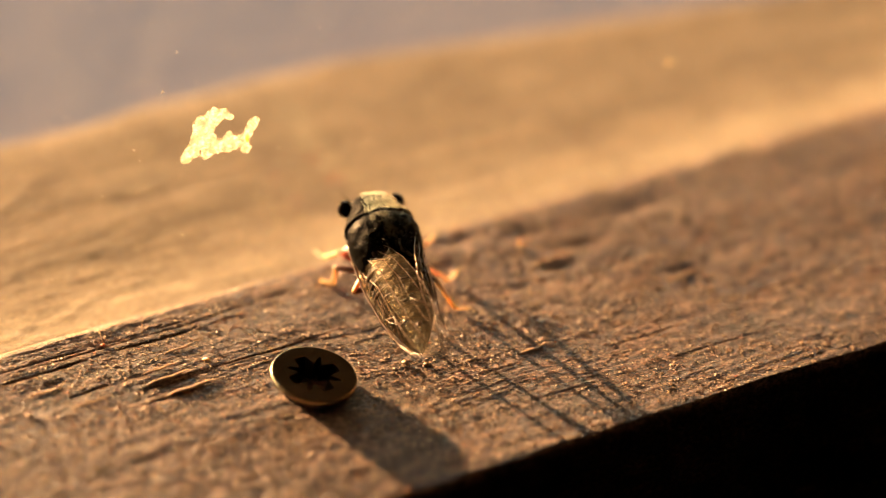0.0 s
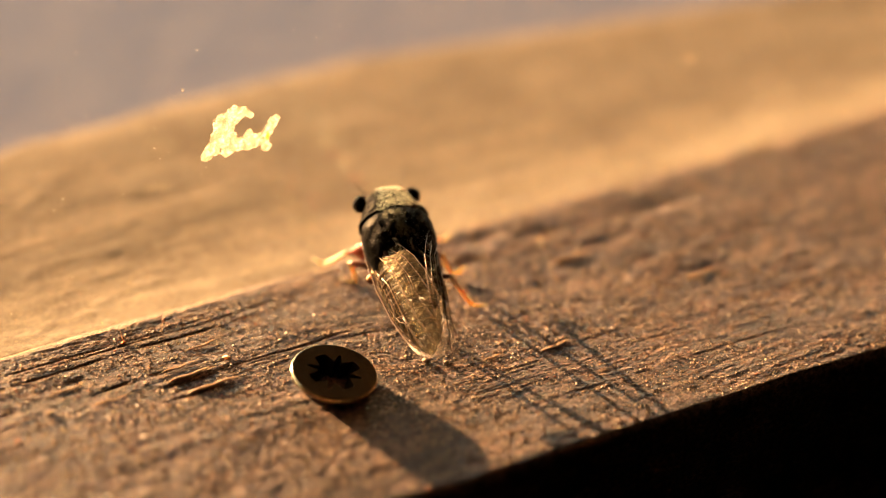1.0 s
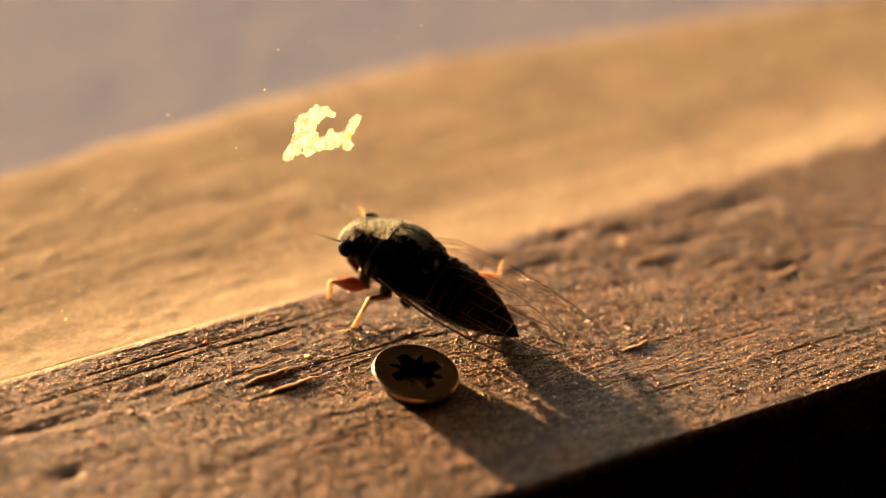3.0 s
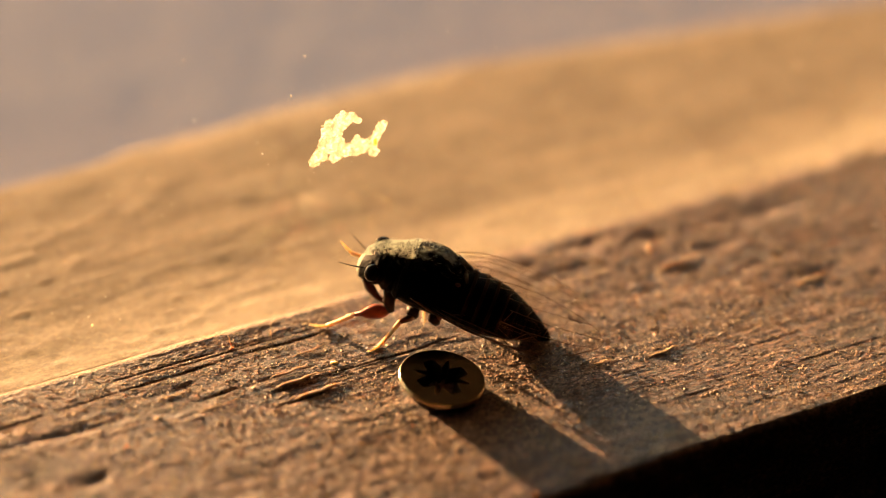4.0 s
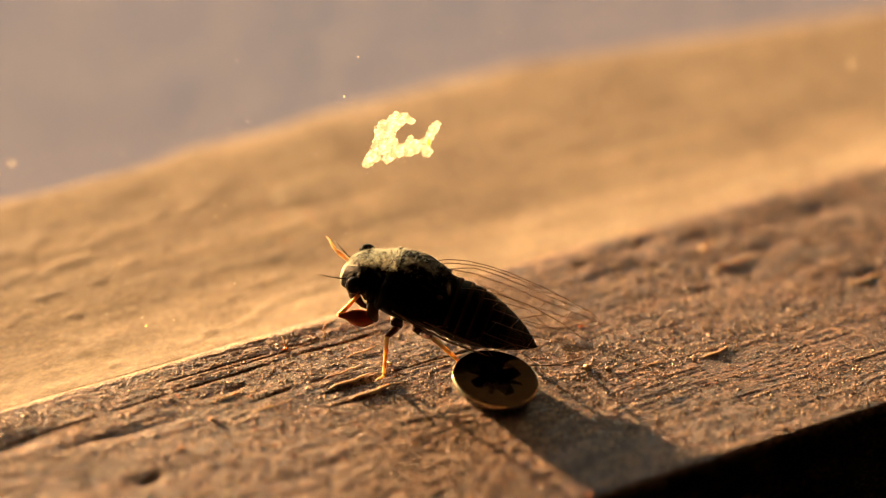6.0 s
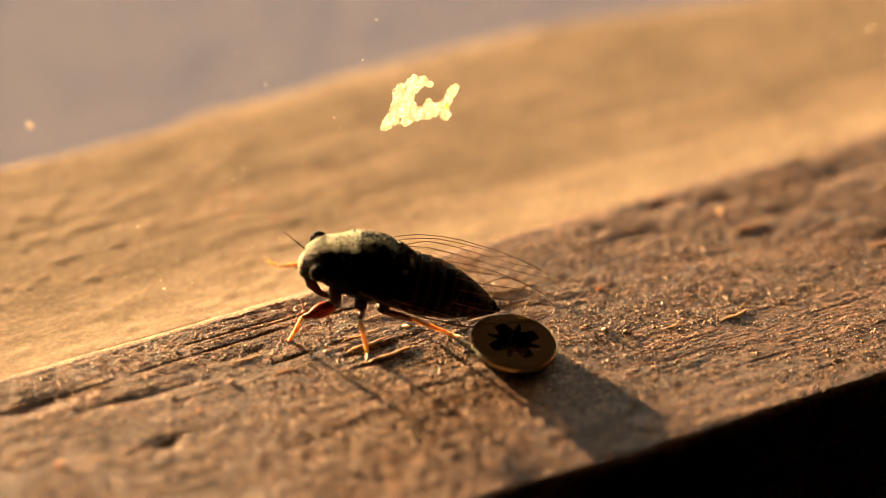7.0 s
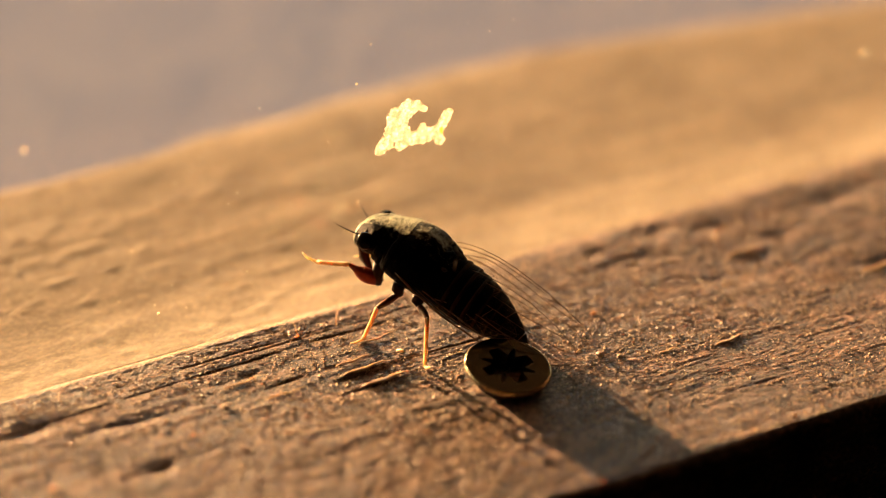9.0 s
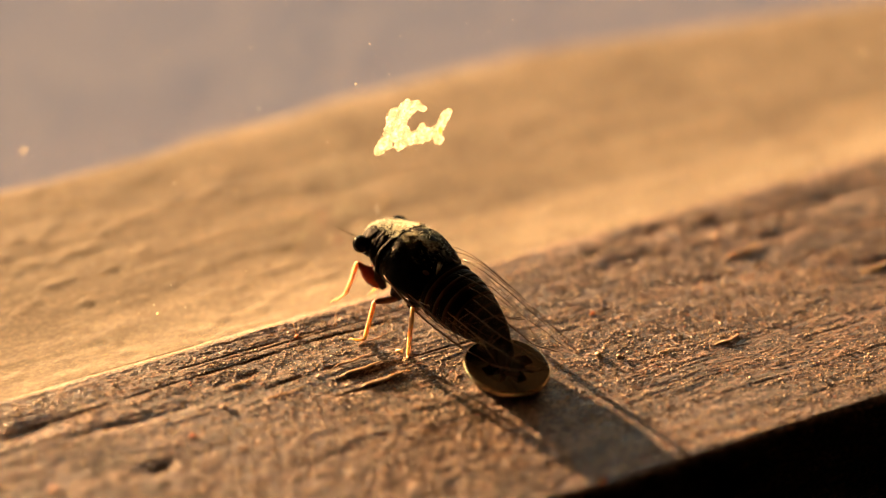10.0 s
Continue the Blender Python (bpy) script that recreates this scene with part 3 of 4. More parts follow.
def build_bits():
    rnd = random.Random(31)
    spots = []
    for _ in range(260):
        spots.append((rnd.gauss(2.5, 4.5), rnd.gauss(-14.0, 2.6), rnd.choice((0.05, 0.07, 0.09, 0.14))))
    for _ in range(76000):
        spots.append((rnd.uniform(-48, 66), rnd.uniform(-33.4, -0.4), rnd.choice((0.03, 0.04, 0.045, 0.05, 0.06, 0.07, 0.09, 0.12))))
    spots = [q for q in spots if (q[0] + 1.95) ** 2 + (q[1] + 16.42) ** 2 > 17]
    xs, ys, rs = [np.array([q[i] for q in spots]) for i in range(3)]
    # grit gathers in streaks along the fibres
    streaks = Lattice(51)
    kept = streaks.at(xs / 6, ys / 0.8) + 0.7 * streaks.at(xs / 15 + 30, ys / 4) + np.random.RandomState(5).uniform(-0.9, 0.9, len(xs)) > -0.35
    xs, ys, rs = xs[kept], ys[kept], rs[kept]
    hs = rail_height(xs, ys)
    # each grain: a lopsided eight-sided crumb
    base = np.array([(1, 0, 0), (0, 1, 0), (-1, 0, 0), (0, -1, 0), (0, 0, 1), (0, 0, -1)], float)
    tris = np.array([(0, 1, 4), (1, 2, 4), (2, 3, 4), (3, 0, 4), (1, 0, 5), (2, 1, 5), (3, 2, 5), (0, 3, 5)])
    g = np.random.RandomState(77)
    n = len(xs)
    size = rs[:, None] * np.stack([g.uniform(0.7, 1.6, n), g.uniform(0.6, 1.2, n), g.uniform(0.35, 0.75, n)], -1)
    turn = g.uniform(-0.3, 1.2, n)
    p = base[None] * (1 + 0.45 * g.uniform(-1, 1, (n, 6, 1))) * size[:, None]
    c, s_ = np.cos(turn)[:, None], np.sin(turn)[:, None]
    x, y = p[..., 0] * c - p[..., 1] * s_, p[..., 0] * s_ + p[..., 1] * c
    verts = np.stack([x + xs[:, None], y + ys[:, None], p[..., 2] + (hs + 0.12 + rs * 0.12)[:, None]], -1).reshape(-1, 3) * MM
    faces = (tris[None] + np.arange(n)[:, None, None] * 6).reshape(-1, 3)
    me = bpy.data.meshes.new("sawdust")
    me.from_pydata(verts, [], faces)
    me.materials.append(M_CHIP)
    tagged(new("sawdust", me), "golden grains of sawdust and grit scattered on the wood", "sawdust", kind="stuff")
    # thin flakes on edge, which let the low sun through
    n = 12000
    fx, fy = g.uniform(-48, 66, n), g.uniform(-33.4, 0.1, n)
    far = (fx + 1.95) ** 2 + (fy + 16.42) ** 2 > 17
    flakes("dust_flakes", fx[far], fy[far], g, 0.03, 0.085, "tiny pale flakes of dust and wood on the rail", "dust")
    n = 3400
    flakes("edge_fibres", g.uniform(-60, 75, n), g.uniform(0.35, 1.35, n), g, 0.02, 0.06, "frayed pale wood fibres along the rail's rear edge", "wood fibres")
    # flakes and fibres torn from the grain
    for x, y, length, wide, turn, lift in ((-23.0, -6.4, 4.0, 0.3, 6, 0.15), (-20.3, -9.6, 4.5, 0.35, 3, 0.15), (27.2, -8.0, 5.0, 0.7, 10, 0.35),
                                            (36.5, -16.0, 4.5, 1.1, 8, 0.5), (-13.0, -7.8, 3.6, 0.5, 4, 0.25), (18.6, -20.0, 3.6, 0.7, 8, 0.25), (12.8, -18.9, 2.0, 0.5, 8, 0.2), (-11.5, -11.6, 5.5, 1.0, 4, 0.3), (-12.5, -9.3, 5.0, 0.8, 5, 0.25), (-9.5, -5.6, 4.2, 0.4, 8, 0.25)):
        bm = bmesh.new()
        pts = [(-length / 2 + length * k / 6, 0.12 * math.sin(k * 1.7), lift * math.sin(k / 6 * 2.6)) for k in range(7)]
        tube(bm, pts, [wide * w / 3.4 for w in (0.1, 0.6, 1.0, 0.9, 0.8, 0.4, 0.08)], 8, 1.0)
        for v in bm.verts:
            v.co += Vector((0, 0.0001, 0.00006)) * noise.noise(v.co * 1800)
            v.co.z *= 0.38
        ob = finish("splinter", bm, M_SPLINTER)
        ob.matrix_basis = pose(x * MM, y * MM, (top_at(x, y) + 0.01) * MM, 0, 0, turn)
        tagged(ob, "pale raised splinter of wood grain on the rail", "splinter", "splinters on the rail")
    for x, y, length, turn, lift in ((-12.0, -2.4, 2.2, 60, 1.3), (-15.6, -2.2, 1.0, 100, 0.9), (20.0, -13.0, 1.6, 75, 0.9)):
        bm = bmesh.new()
        tube(bm, [(length * k / 5, 0.1 * math.sin(k), lift * (k / 5) ** 0.7) for k in range(6)], [0.05, 0.05, 0.045, 0.04, 0.03, 0.015], 6)
        ob = finish("wood_fibre", bm, M_SPLINTER)
        ob.matrix_basis = pose(x * MM, y * MM, (top_at(x, y) - 0.03) * MM, 0, 0, turn)
        tagged(ob, "thin pale wood fibre sticking up from the rail", "wood fibre", "fibres on the rail")
    crumbs = ((9.7, -10.8, 0.30, M_ORANGE, "orange"), (-15.8, -2.2, 0.26, M_ORANGE, "orange"), (-44.0, -13.4, 0.34, M_ORANGE, "orange"), (-30.2, -11.6, 0.24, M_ORANGE, "orange"), (7.0, -16.9, 0.42, M_SPLINTER, "pale golden"),
              (8.6, -17.8, 0.34, M_SPLINTER, "pale golden"), (-8.5, -8.4, 0.36, M_SPECK, "pale cream"), (-26.0, -9.0, 0.30, M_SPLINTER, "pale golden"), (-1.6, -33.4, 0.32, M_ORANGE, "orange"))
    for k, (x, y, size, mat, tone) in enumerate(crumbs):
        bm = bmesh.new()
        blob(bm, (0, 0, size * 0.3), (size * 0.95, size * 0.6, size * 0.5), k + 11, 0.7, 2)
        ob = finish("crumb", bm, mat)
        ob.matrix_basis = pose(x * MM, y * MM, (top_at(x, y) - 0.03) * MM, 0, 0, 23 * k)
        tagged(ob, tone + " crumb of grit lying on the weathered wood", "crumb", "crumbs on the rail")
    bm = bmesh.new()
    blob(bm, (0, 0, 0.25), (0.17, 0.14, 0.22), 3, 0.3, 2)
    blob(bm, (0.05, 0, 0.65), (0.16, 0.14, 0.2), 5, 0.3, 2)
    ob = finish("glass_crumb", bm, M_SPECK)
    ob.matrix_basis = pose(0.0255, -0.0051, (top_at(25.5, -5.1) - 0.02) * MM)
    tagged(ob, "tiny pale glinting crumb lying on the wood", "crumb")


# ---- cicada: x forwards, y to its left, z up, in millimetres ----
FRONT, MIDDLE, HIND = (3.3, 3.0), (2.8, 3.5), (2.9, 4.4)      # thigh and shin lengths
HIPS = {"front": (4.5, 1.5, -3.4), "middle": (2.3, 1.7, -2.9), "hind": (0.3, 1.7, -2.7)}
LEG_LENGTHS = {"front": FRONT, "middle": MIDDLE, "hind": HIND}


def wing_mesh(side, hind=False):
    """Membrane and veins of one wing: base at the origin, length along -x, front edge outside."""
    k = 0.66 if hind else 1.12
    edge = [(0.6, 0.0), (-1.5, 0.45), (-4.5, 0.75), (-8.0, 0.65), (-11.0, 0.15), (-13.3, -0.75), (-14.8, -1.9), (-15.2, -2.8), (-14.4, -3.7), (-12.4, -4.4),
            (-9.6, -4.9), (-7.0, -4.8), (-4.9, -4.4), (-3.2, -3.7), (-1.6, -2.6), (-0.3, -1.2)]
    lift = lambda x, y: 0.28 * math.sin(min(1, -y / 5) * 3.0) * (1 - 0.3 * x / 15) + 0.95 * (1 - math.exp(min(0, x) / 2.8)) * min(1, max(0, -y) / 1.2) + 0.09 * noise.noise(Vector((x * 0.9, y * 1.3, 2)))
    P = lambda x, y: (x * k, side * y * k * 0.88, lift(x, y) * k - (0.15 if hind else 0))
    bm = bmesh.new()
    centre = bm.verts.new(Vector(P(-7.5, -2.0)) * MM)
    rows = [[bm.verts.new(Vector(P(-7.5 + (x + 7.5) * f, -2.0 + (y + 2.0) * f)) * MM) for x, y in edge] for f in (0.16, 0.33, 0.5, 0.66, 0.83, 1.0)]
    m = len(edge)
    for i in range(m):
        bm.faces.new((centre, rows[0][i], rows[0][(i + 1) % m]))
        for a, b in zip(rows, rows[1:]):
            bm.faces.new((a[i], b[i], b[(i + 1) % m], a[(i + 1) % m]))
    veins = bmesh.new()

    def vein(pts, r0, r1):
        dense = []
        for a, b in zip(pts, pts[1:]):
            for q in range(3):
                dense.append((a[0] + (b[0] - a[0]) * q / 3, a[1] + (b[1] - a[1]) * q / 3))
        dense.append(pts[-1])
        tube(veins, [P(*p) for p in dense], [(0.3 if hind else 0.52) * (r0 + (r1 - r0) * i / len(dense)) * k for i in range(len(dense))], 6)

    vein(edge[:8], 0.20, 0.07)
    vein(edge[7:], 0.06, 0.06)
    vein([(0, -0.2), (-3.5, 0.0), (-7.4, 0.05), (-8.3, 0.6)], 0.13, 0.09)
    vein([(-3.2, -0.1), (-5.6, -0.9), (-9.0, -0.9), (-12.8, -1.3), (-14.5, -1.9)], 0.08, 0.05)
    vein([(0, -0.5), (-2.2, -1.1), (-4.5, -1.9), (-7.5, -2.1), (-10.5, -2.2), (-14.9, -2.9)], 0.09, 0.05)
    vein([(-2.2, -1.1), (-4.0, -2.7), (-6.4, -3.2), (-9.0, -3.2), (-13.6, -3.9)], 0.08, 0.045)
    vein([(-0.2, -0.8), (-2.4, -2.4), (-4.6, -3.6), (-7.0, -4.1), (-9.4, -4.4)], 0.08, 0.045)
    for a, b in (((-8.2, 0.0), (-9.2, -0.9)), ((-10.4, -1.0), (-10.6, -2.2)), ((-8.6, -2.15), (-9.0, -3.2)), ((-11.6, -2.35), (-11.9, -3.6)), ((-7.0, -1.0), (-7.4, -2.1)),
                 ((-9.2, -0.9), (-12.4, 0.0)), ((-9.0, -3.2), (-11.0, -4.7)), ((-6.6, -3.2), (-7.0, -3.9)), ((-12.6, -1.3), (-12.8, -2.5))):
        vein([a, b], 0.05, 0.045)
    return bm, veins


def skin(rings, seed, rough=0.05, steps=34, n=56, power=2.1, furrow=None):
    """A lumpy plate or body ring lofted smoothly through rings (x, z, half width, up, down) in millimetres; furrow: extra height by (x, angle)."""
    r = np.array(rings, float)
    at = np.linspace(0, len(r) - 1, steps)
    k = np.clip(at.astype(int), 0, len(r) - 2)
    u = (at - k)[:, None]
    a, b = r[k], r[k + 1]
    before, after = r[np.maximum(k - 1, 0)], r[np.minimum(k + 2, len(r) - 1)]
    rows = a + 0.5 * u * (b - before + u * (2 * before - 5 * a + 4 * b - after + u * (3 * (a - b) + after - before)))
    bm = bmesh.new()
    made = []
    for x, z, w, up_, down in rows:
        ring = []
        for i in range(n):
            ang = 2 * math.pi * i / n
            c, s_ = [math.copysign(abs(v) ** (2 / power), v) for v in (math.cos(ang), math.sin(ang))]
            p = Vector((x, w * c, z + (up_ if s_ > 0 else down) * s_))
            lump = noise.noise(p * 1.1 + Vector((seed * 5.3, 0, 0))) + 0.6 * noise.noise(p * 2.6 + Vector((0, seed * 3.1, 0)))
            k_ = 1 + rough * lump + (furrow(x, ang) if furrow else 0.0)
            ring.append(bm.verts.new((x * MM, p.y * k_ * MM, (z + (p.z - z) * k_) * MM)))
        made.append(ring)
    for r0, r1 in zip(made, made[1:]):
        for i in range(n):
            bm.faces.new((r0[i], r0[(i + 1) % n], r1[(i + 1) % n], r1[i]))
    bm.faces.new(made[0])
    bm.faces.new(made[-1])
    return bm


BACK = [-0.8, 0.2, 1.2, 2.4, 3.4, 4.2, 4.8, 5.5, 6.2, 7.0, 7.8, 8.4, 8.8]          # along the back
BACK_HIGH = [2.35, 3.0, 3.25, 3.42, 3.38, 3.15, 2.85, 2.5, 2.2, 1.8, 1.25, 0.6, 0.0]
BACK_WIDE = [2.5, 2.95, 3.15, 3.25, 3.25, 3.2, 3.2, 2.75, 2.45, 2.3, 1.8, 1.2, 0.6]


def build_cicada():
    bug = thing("cicada", "small dark cicada with olive head, clear veined wings and amber legs", "cicada")
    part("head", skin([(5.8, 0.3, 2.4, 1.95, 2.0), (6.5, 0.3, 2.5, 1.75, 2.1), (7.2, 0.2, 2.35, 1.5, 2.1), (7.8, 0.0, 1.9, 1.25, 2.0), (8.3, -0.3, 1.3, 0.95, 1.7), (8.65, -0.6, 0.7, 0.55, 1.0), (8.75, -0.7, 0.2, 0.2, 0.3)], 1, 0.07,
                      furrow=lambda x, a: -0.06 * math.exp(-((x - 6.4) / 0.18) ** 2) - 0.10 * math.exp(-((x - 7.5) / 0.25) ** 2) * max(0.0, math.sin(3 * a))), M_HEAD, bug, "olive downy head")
    bm = bmesh.new()
    blob(bm, (8.0, 0, -0.75), (0.85, 1.2, 1.4), 2, 0.08, 3)
    part("face", bm, M_FACE, bug, "bulging pale olive face")
    for s_ in (1, -1):
        bm = bmesh.new()
        blob(bm, (7.25, s_ * 2.4, 0.25), (0.82, 0.78, 0.84), 1, 0.03, 3)
        part("eye", bm, M_EYE, bug, "bulging glossy black eye")
        bm = bmesh.new()
        tube(bm, [(8.0, s_ * 1.2, -0.3), (8.5, s_ * 1.5, -0.3), (9.4, s_ * 2.0, -0.15), (10.5, s_ * 2.6, 0.1)], [0.13, 0.07, 0.045, 0.02], 6)
        part("antenna", bm, M_BRISTLE, bug)
    bm = bmesh.new()
    tube(bm, [(7.6, 0, -1.6), (7.0, 0, -2.9), (6.0, 0, -3.6), (4.4, 0, -3.9)], [0.75, 0.5, 0.28, 0.12], 10)
    part("beak", bm, M_COXA, bug)
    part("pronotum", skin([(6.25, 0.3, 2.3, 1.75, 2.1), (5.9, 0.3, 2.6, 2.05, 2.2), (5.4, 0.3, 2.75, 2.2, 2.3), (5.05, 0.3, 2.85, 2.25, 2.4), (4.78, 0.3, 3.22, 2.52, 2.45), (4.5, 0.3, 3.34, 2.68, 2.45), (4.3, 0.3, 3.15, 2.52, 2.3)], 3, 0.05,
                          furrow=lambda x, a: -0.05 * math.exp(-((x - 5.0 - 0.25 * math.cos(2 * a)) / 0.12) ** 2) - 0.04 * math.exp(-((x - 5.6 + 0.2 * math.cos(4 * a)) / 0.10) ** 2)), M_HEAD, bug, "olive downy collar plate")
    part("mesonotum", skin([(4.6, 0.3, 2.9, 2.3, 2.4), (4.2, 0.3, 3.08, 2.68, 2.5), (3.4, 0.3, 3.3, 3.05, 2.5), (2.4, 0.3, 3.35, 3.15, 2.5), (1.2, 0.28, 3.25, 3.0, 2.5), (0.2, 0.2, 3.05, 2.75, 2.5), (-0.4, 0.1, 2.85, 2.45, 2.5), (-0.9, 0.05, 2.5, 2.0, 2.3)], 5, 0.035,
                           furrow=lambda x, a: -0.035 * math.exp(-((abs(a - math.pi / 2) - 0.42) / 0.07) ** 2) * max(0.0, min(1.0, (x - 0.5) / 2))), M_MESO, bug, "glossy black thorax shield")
    bm = bmesh.new()
    for s_ in (1, -1):
        tube(bm, [(0.8, s_ * 1.15, 3.05), (0.2, s_ * 0.5, 3.08), (-0.4, s_ * 0.55, 2.75), (-0.9, s_ * 1.3, 2.2)], [0.16, 0.28, 0.26, 0.15], 8)
    part("cross_ridge", bm, M_HEAD, bug, "olive cross-shaped ridge")
    for s_ in (1, -1):
        bm = bmesh.new()
        blob(bm, (0.1, s_ * 1.9, 2.12), (0.5, 0.28, 0.24), 6 + s_, 0.2, 2)
        part("wing_hinge", bm, M_HINGE, bug, "reddish wing hinge")
    cuts = [(-0.5, 2.85, 2.25, 2.5, 0.05), (-1.6, 2.95, 2.45, 2.6, 0.0), (-2.7, 2.95, 2.45, 2.55, -0.05), (-3.8, 2.85, 2.38, 2.4, -0.1), (-4.9, 2.65, 2.2, 2.15, -0.18), (-6.0, 2.3, 1.9, 1.8, -0.28), (-7.1, 1.85, 1.55, 1.45, -0.4),
            (-8.1, 1.35, 1.1, 1.05, -0.52), (-9.0, 0.78, 0.65, 0.65, -0.65), (-9.9, 0.12, 0.1, 0.1, -0.8)]
    for (x0, w0, u0, d0, z0), (x1, w1, u1, d1, z1) in zip(cuts, cuts[1:]):
        seg = part("abdomen_segment", loft(bmesh.new(), [(x0 + 0.15, 0, z0, w0 * 0.93, u0 * 0.93, d0 * 0.95), (x0 - 0.1, 0, z0, w0 * 0.98, u0 * 0.98, d0), ((x0 + x1) / 2, 0, (z0 + z1) / 2, (w0 + w1) / 2 * 1.02, (u0 + u1) / 2 * 1.02, (d0 + d1) / 2),
                                                        (x1 + 0.08, 0, z1, w1 * 1.03, u1 * 1.03, d1 * 1.01), (x1, 0, z1, w1 * 0.98, u1 * 0.98, d1 * 0.97)], 36), M_ABDOMEN, bug)
        if x1 > -8.5:
            part("hind_margin", loft(bmesh.new(), [(x1 + 0.3, 0, z1, w1 * 1.036, u1 * 1.036, d1), (x1 + 0.05, 0, z1, w1 * 1.040, u1 * 1.040, d1), (x1 - 0.05, 0, z1, w1 * 1.0, u1 * 1.0, d1 * 0.98)], 36), M_BAND, seg, "russet hind margin")
    # short down on head and collar
    rnd = random.Random(8)
    bm = bmesh.new()
    for _ in range(5600):
        x, a = rnd.uniform(-0.7, 8.6), rnd.uniform(1.05, math.pi - 0.65)
        if x < 4.3 and rnd.random() > 0.11:
            continue
        w, u = np.interp(x, BACK, BACK_WIDE), np.interp(x, BACK, BACK_HIGH)
        p = Vector((x, w * math.cos(a), 0.25 + (u - 0.25) * math.sin(a))) * MM
        d = Vector((rnd.gauss(-0.5, 0.4), math.cos(a) + rnd.gauss(0, 0.3), math.sin(a) + rnd.gauss(0, 0.3))).normalized() * (rnd.uniform(0.18, 0.40) * MM)
        t_ = d.cross(Vector((0.3, 0.5, 0.8))).normalized() * (0.011 * MM)
        bm.faces.new([bm.verts.new(q) for q in (p - t_, p + t_, p + d)])
    tagged(part("down", bm, M_FUZZ, bug, "short silvery down"), kind="stuff")
    # limbs
    limbs = {}
    for leg, (a, b) in LEG_LENGTHS.items():
        for s_ in (1, -1):
            hip = HIPS[leg]
            bm = bmesh.new()
            top = {"front": (5.2, 1.5, -1.4), "middle": (2.7, 1.7, -2.0), "hind": (0.6, 1.6, -2.0)}[leg]
            tube(bm, [(top[0], s_ * top[1], top[2]), ((top[0] + hip[0]) / 2 + 0.1, s_ * (top[1] + 0.2), (top[2] + hip[2]) / 2), (hip[0], s_ * hip[1], hip[2]), (hip[0] + 0.1, s_ * hip[1], hip[2] - 0.15)], [0.62, 0.58, 0.38, 0.2], 10)
            part("coxa", bm, M_COXA, bug)
            bm = bmesh.new()
            if leg == "front":
                tube(bm, [(0, 0, 0), (0.35, 0, -0.02), (0.9, 0, -0.06), (1.5, 0, -0.06), (2.1, 0, 0), (2.6, 0, 0.02), (a, 0, 0)], [0.26, 0.52, 0.78, 0.82, 0.64, 0.34, 0.20], 14, 0.75)
                tube(bm, [(1.9, 0, -0.4), (2.15, 0, -0.85)], [0.14, 0.02], 6)
                tube(bm, [(1.2, 0, -0.55), (1.35, 0, -0.95)], [0.14, 0.02], 6)
            else:
                tube(bm, [(0, 0, 0), (0.4, 0, 0), (1.2, 0, 0.03), (2.1, 0, 0.02), (a - 0.2, 0, 0), (a, 0, 0)], [0.2, 0.28, 0.33, 0.28, 0.22, 0.17], 10)
            thigh = part("thigh", bm, M_FEMUR if leg == "front" else M_THIGH, bug, "swollen red-amber front thigh" if leg == "front" else "red-brown thigh")
            bm = bmesh.new()
            tube(bm, [(0, 0, 0), (0.3, 0, 0.02), (b * 0.5, 0, 0.05), (b * 0.85, 0, 0), (b, 0, 0)], [0.19, 0.22, 0.20, 0.18, 0.18], 8)
            # foot: three joints and a claw, bent forwards at the ankle
            if leg == "front":
                tube(bm, [(b, 0, 0), (b + 0.32, 0, -0.22), (b + 0.70, 0, -0.50), (b + 1.0, 0, -0.85)], [0.14, 0.12, 0.10, 0.07], 7)
                tube(bm, [(b + 0.98, 0, -0.82), (b + 1.12, 0.1, -1.0), (b + 1.26, 0.12, -1.02)], [0.06, 0.04, 0.015], 5)
            else:
                tube(bm, [(b, 0, 0), (b + 0.10, 0, -0.40), (b + 0.16, 0, -0.90), (b + 0.10, 0, -1.40)], [0.14, 0.13, 0.11, 0.08], 7)
                tube(bm, [(b + 0.10, 0, -1.36), (b + 0.16, 0.12, -1.58), (b + 0.30, 0.14, -1.66)], [0.06, 0.04, 0.015], 5)
            if leg == "hind":
                for q in (0.45, 0.62, 0.78):
                    tube(bm, [(b * q, 0, -0.1), (b * q + 0.25, 0, -0.5)], [0.05, 0.012], 5)
            shin = part("shin", bm, M_SHIN, thigh, "honey-coloured shin with foot")
            limbs[leg, s_] = (thigh, shin)
    wings = {}
    for s_ in (1, -1):
        sheet, veins = wing_mesh(s_)
        wing = part("forewing", sheet, M_MEMBRANE, bug, "clear glossy wing with amber veins")
        part("vein_network", veins, M_VEIN, wing, "amber-brown veins")
        sheet, veins = wing_mesh(s_, True)
        back = part("hindwing", sheet, M_HINDWING, bug, "short clear hind wing")
        part("vein_network", veins, M_VEIN, back, "amber-brown veins")
        wings[s_] = (wing, back)
    return bug, limbs, wings


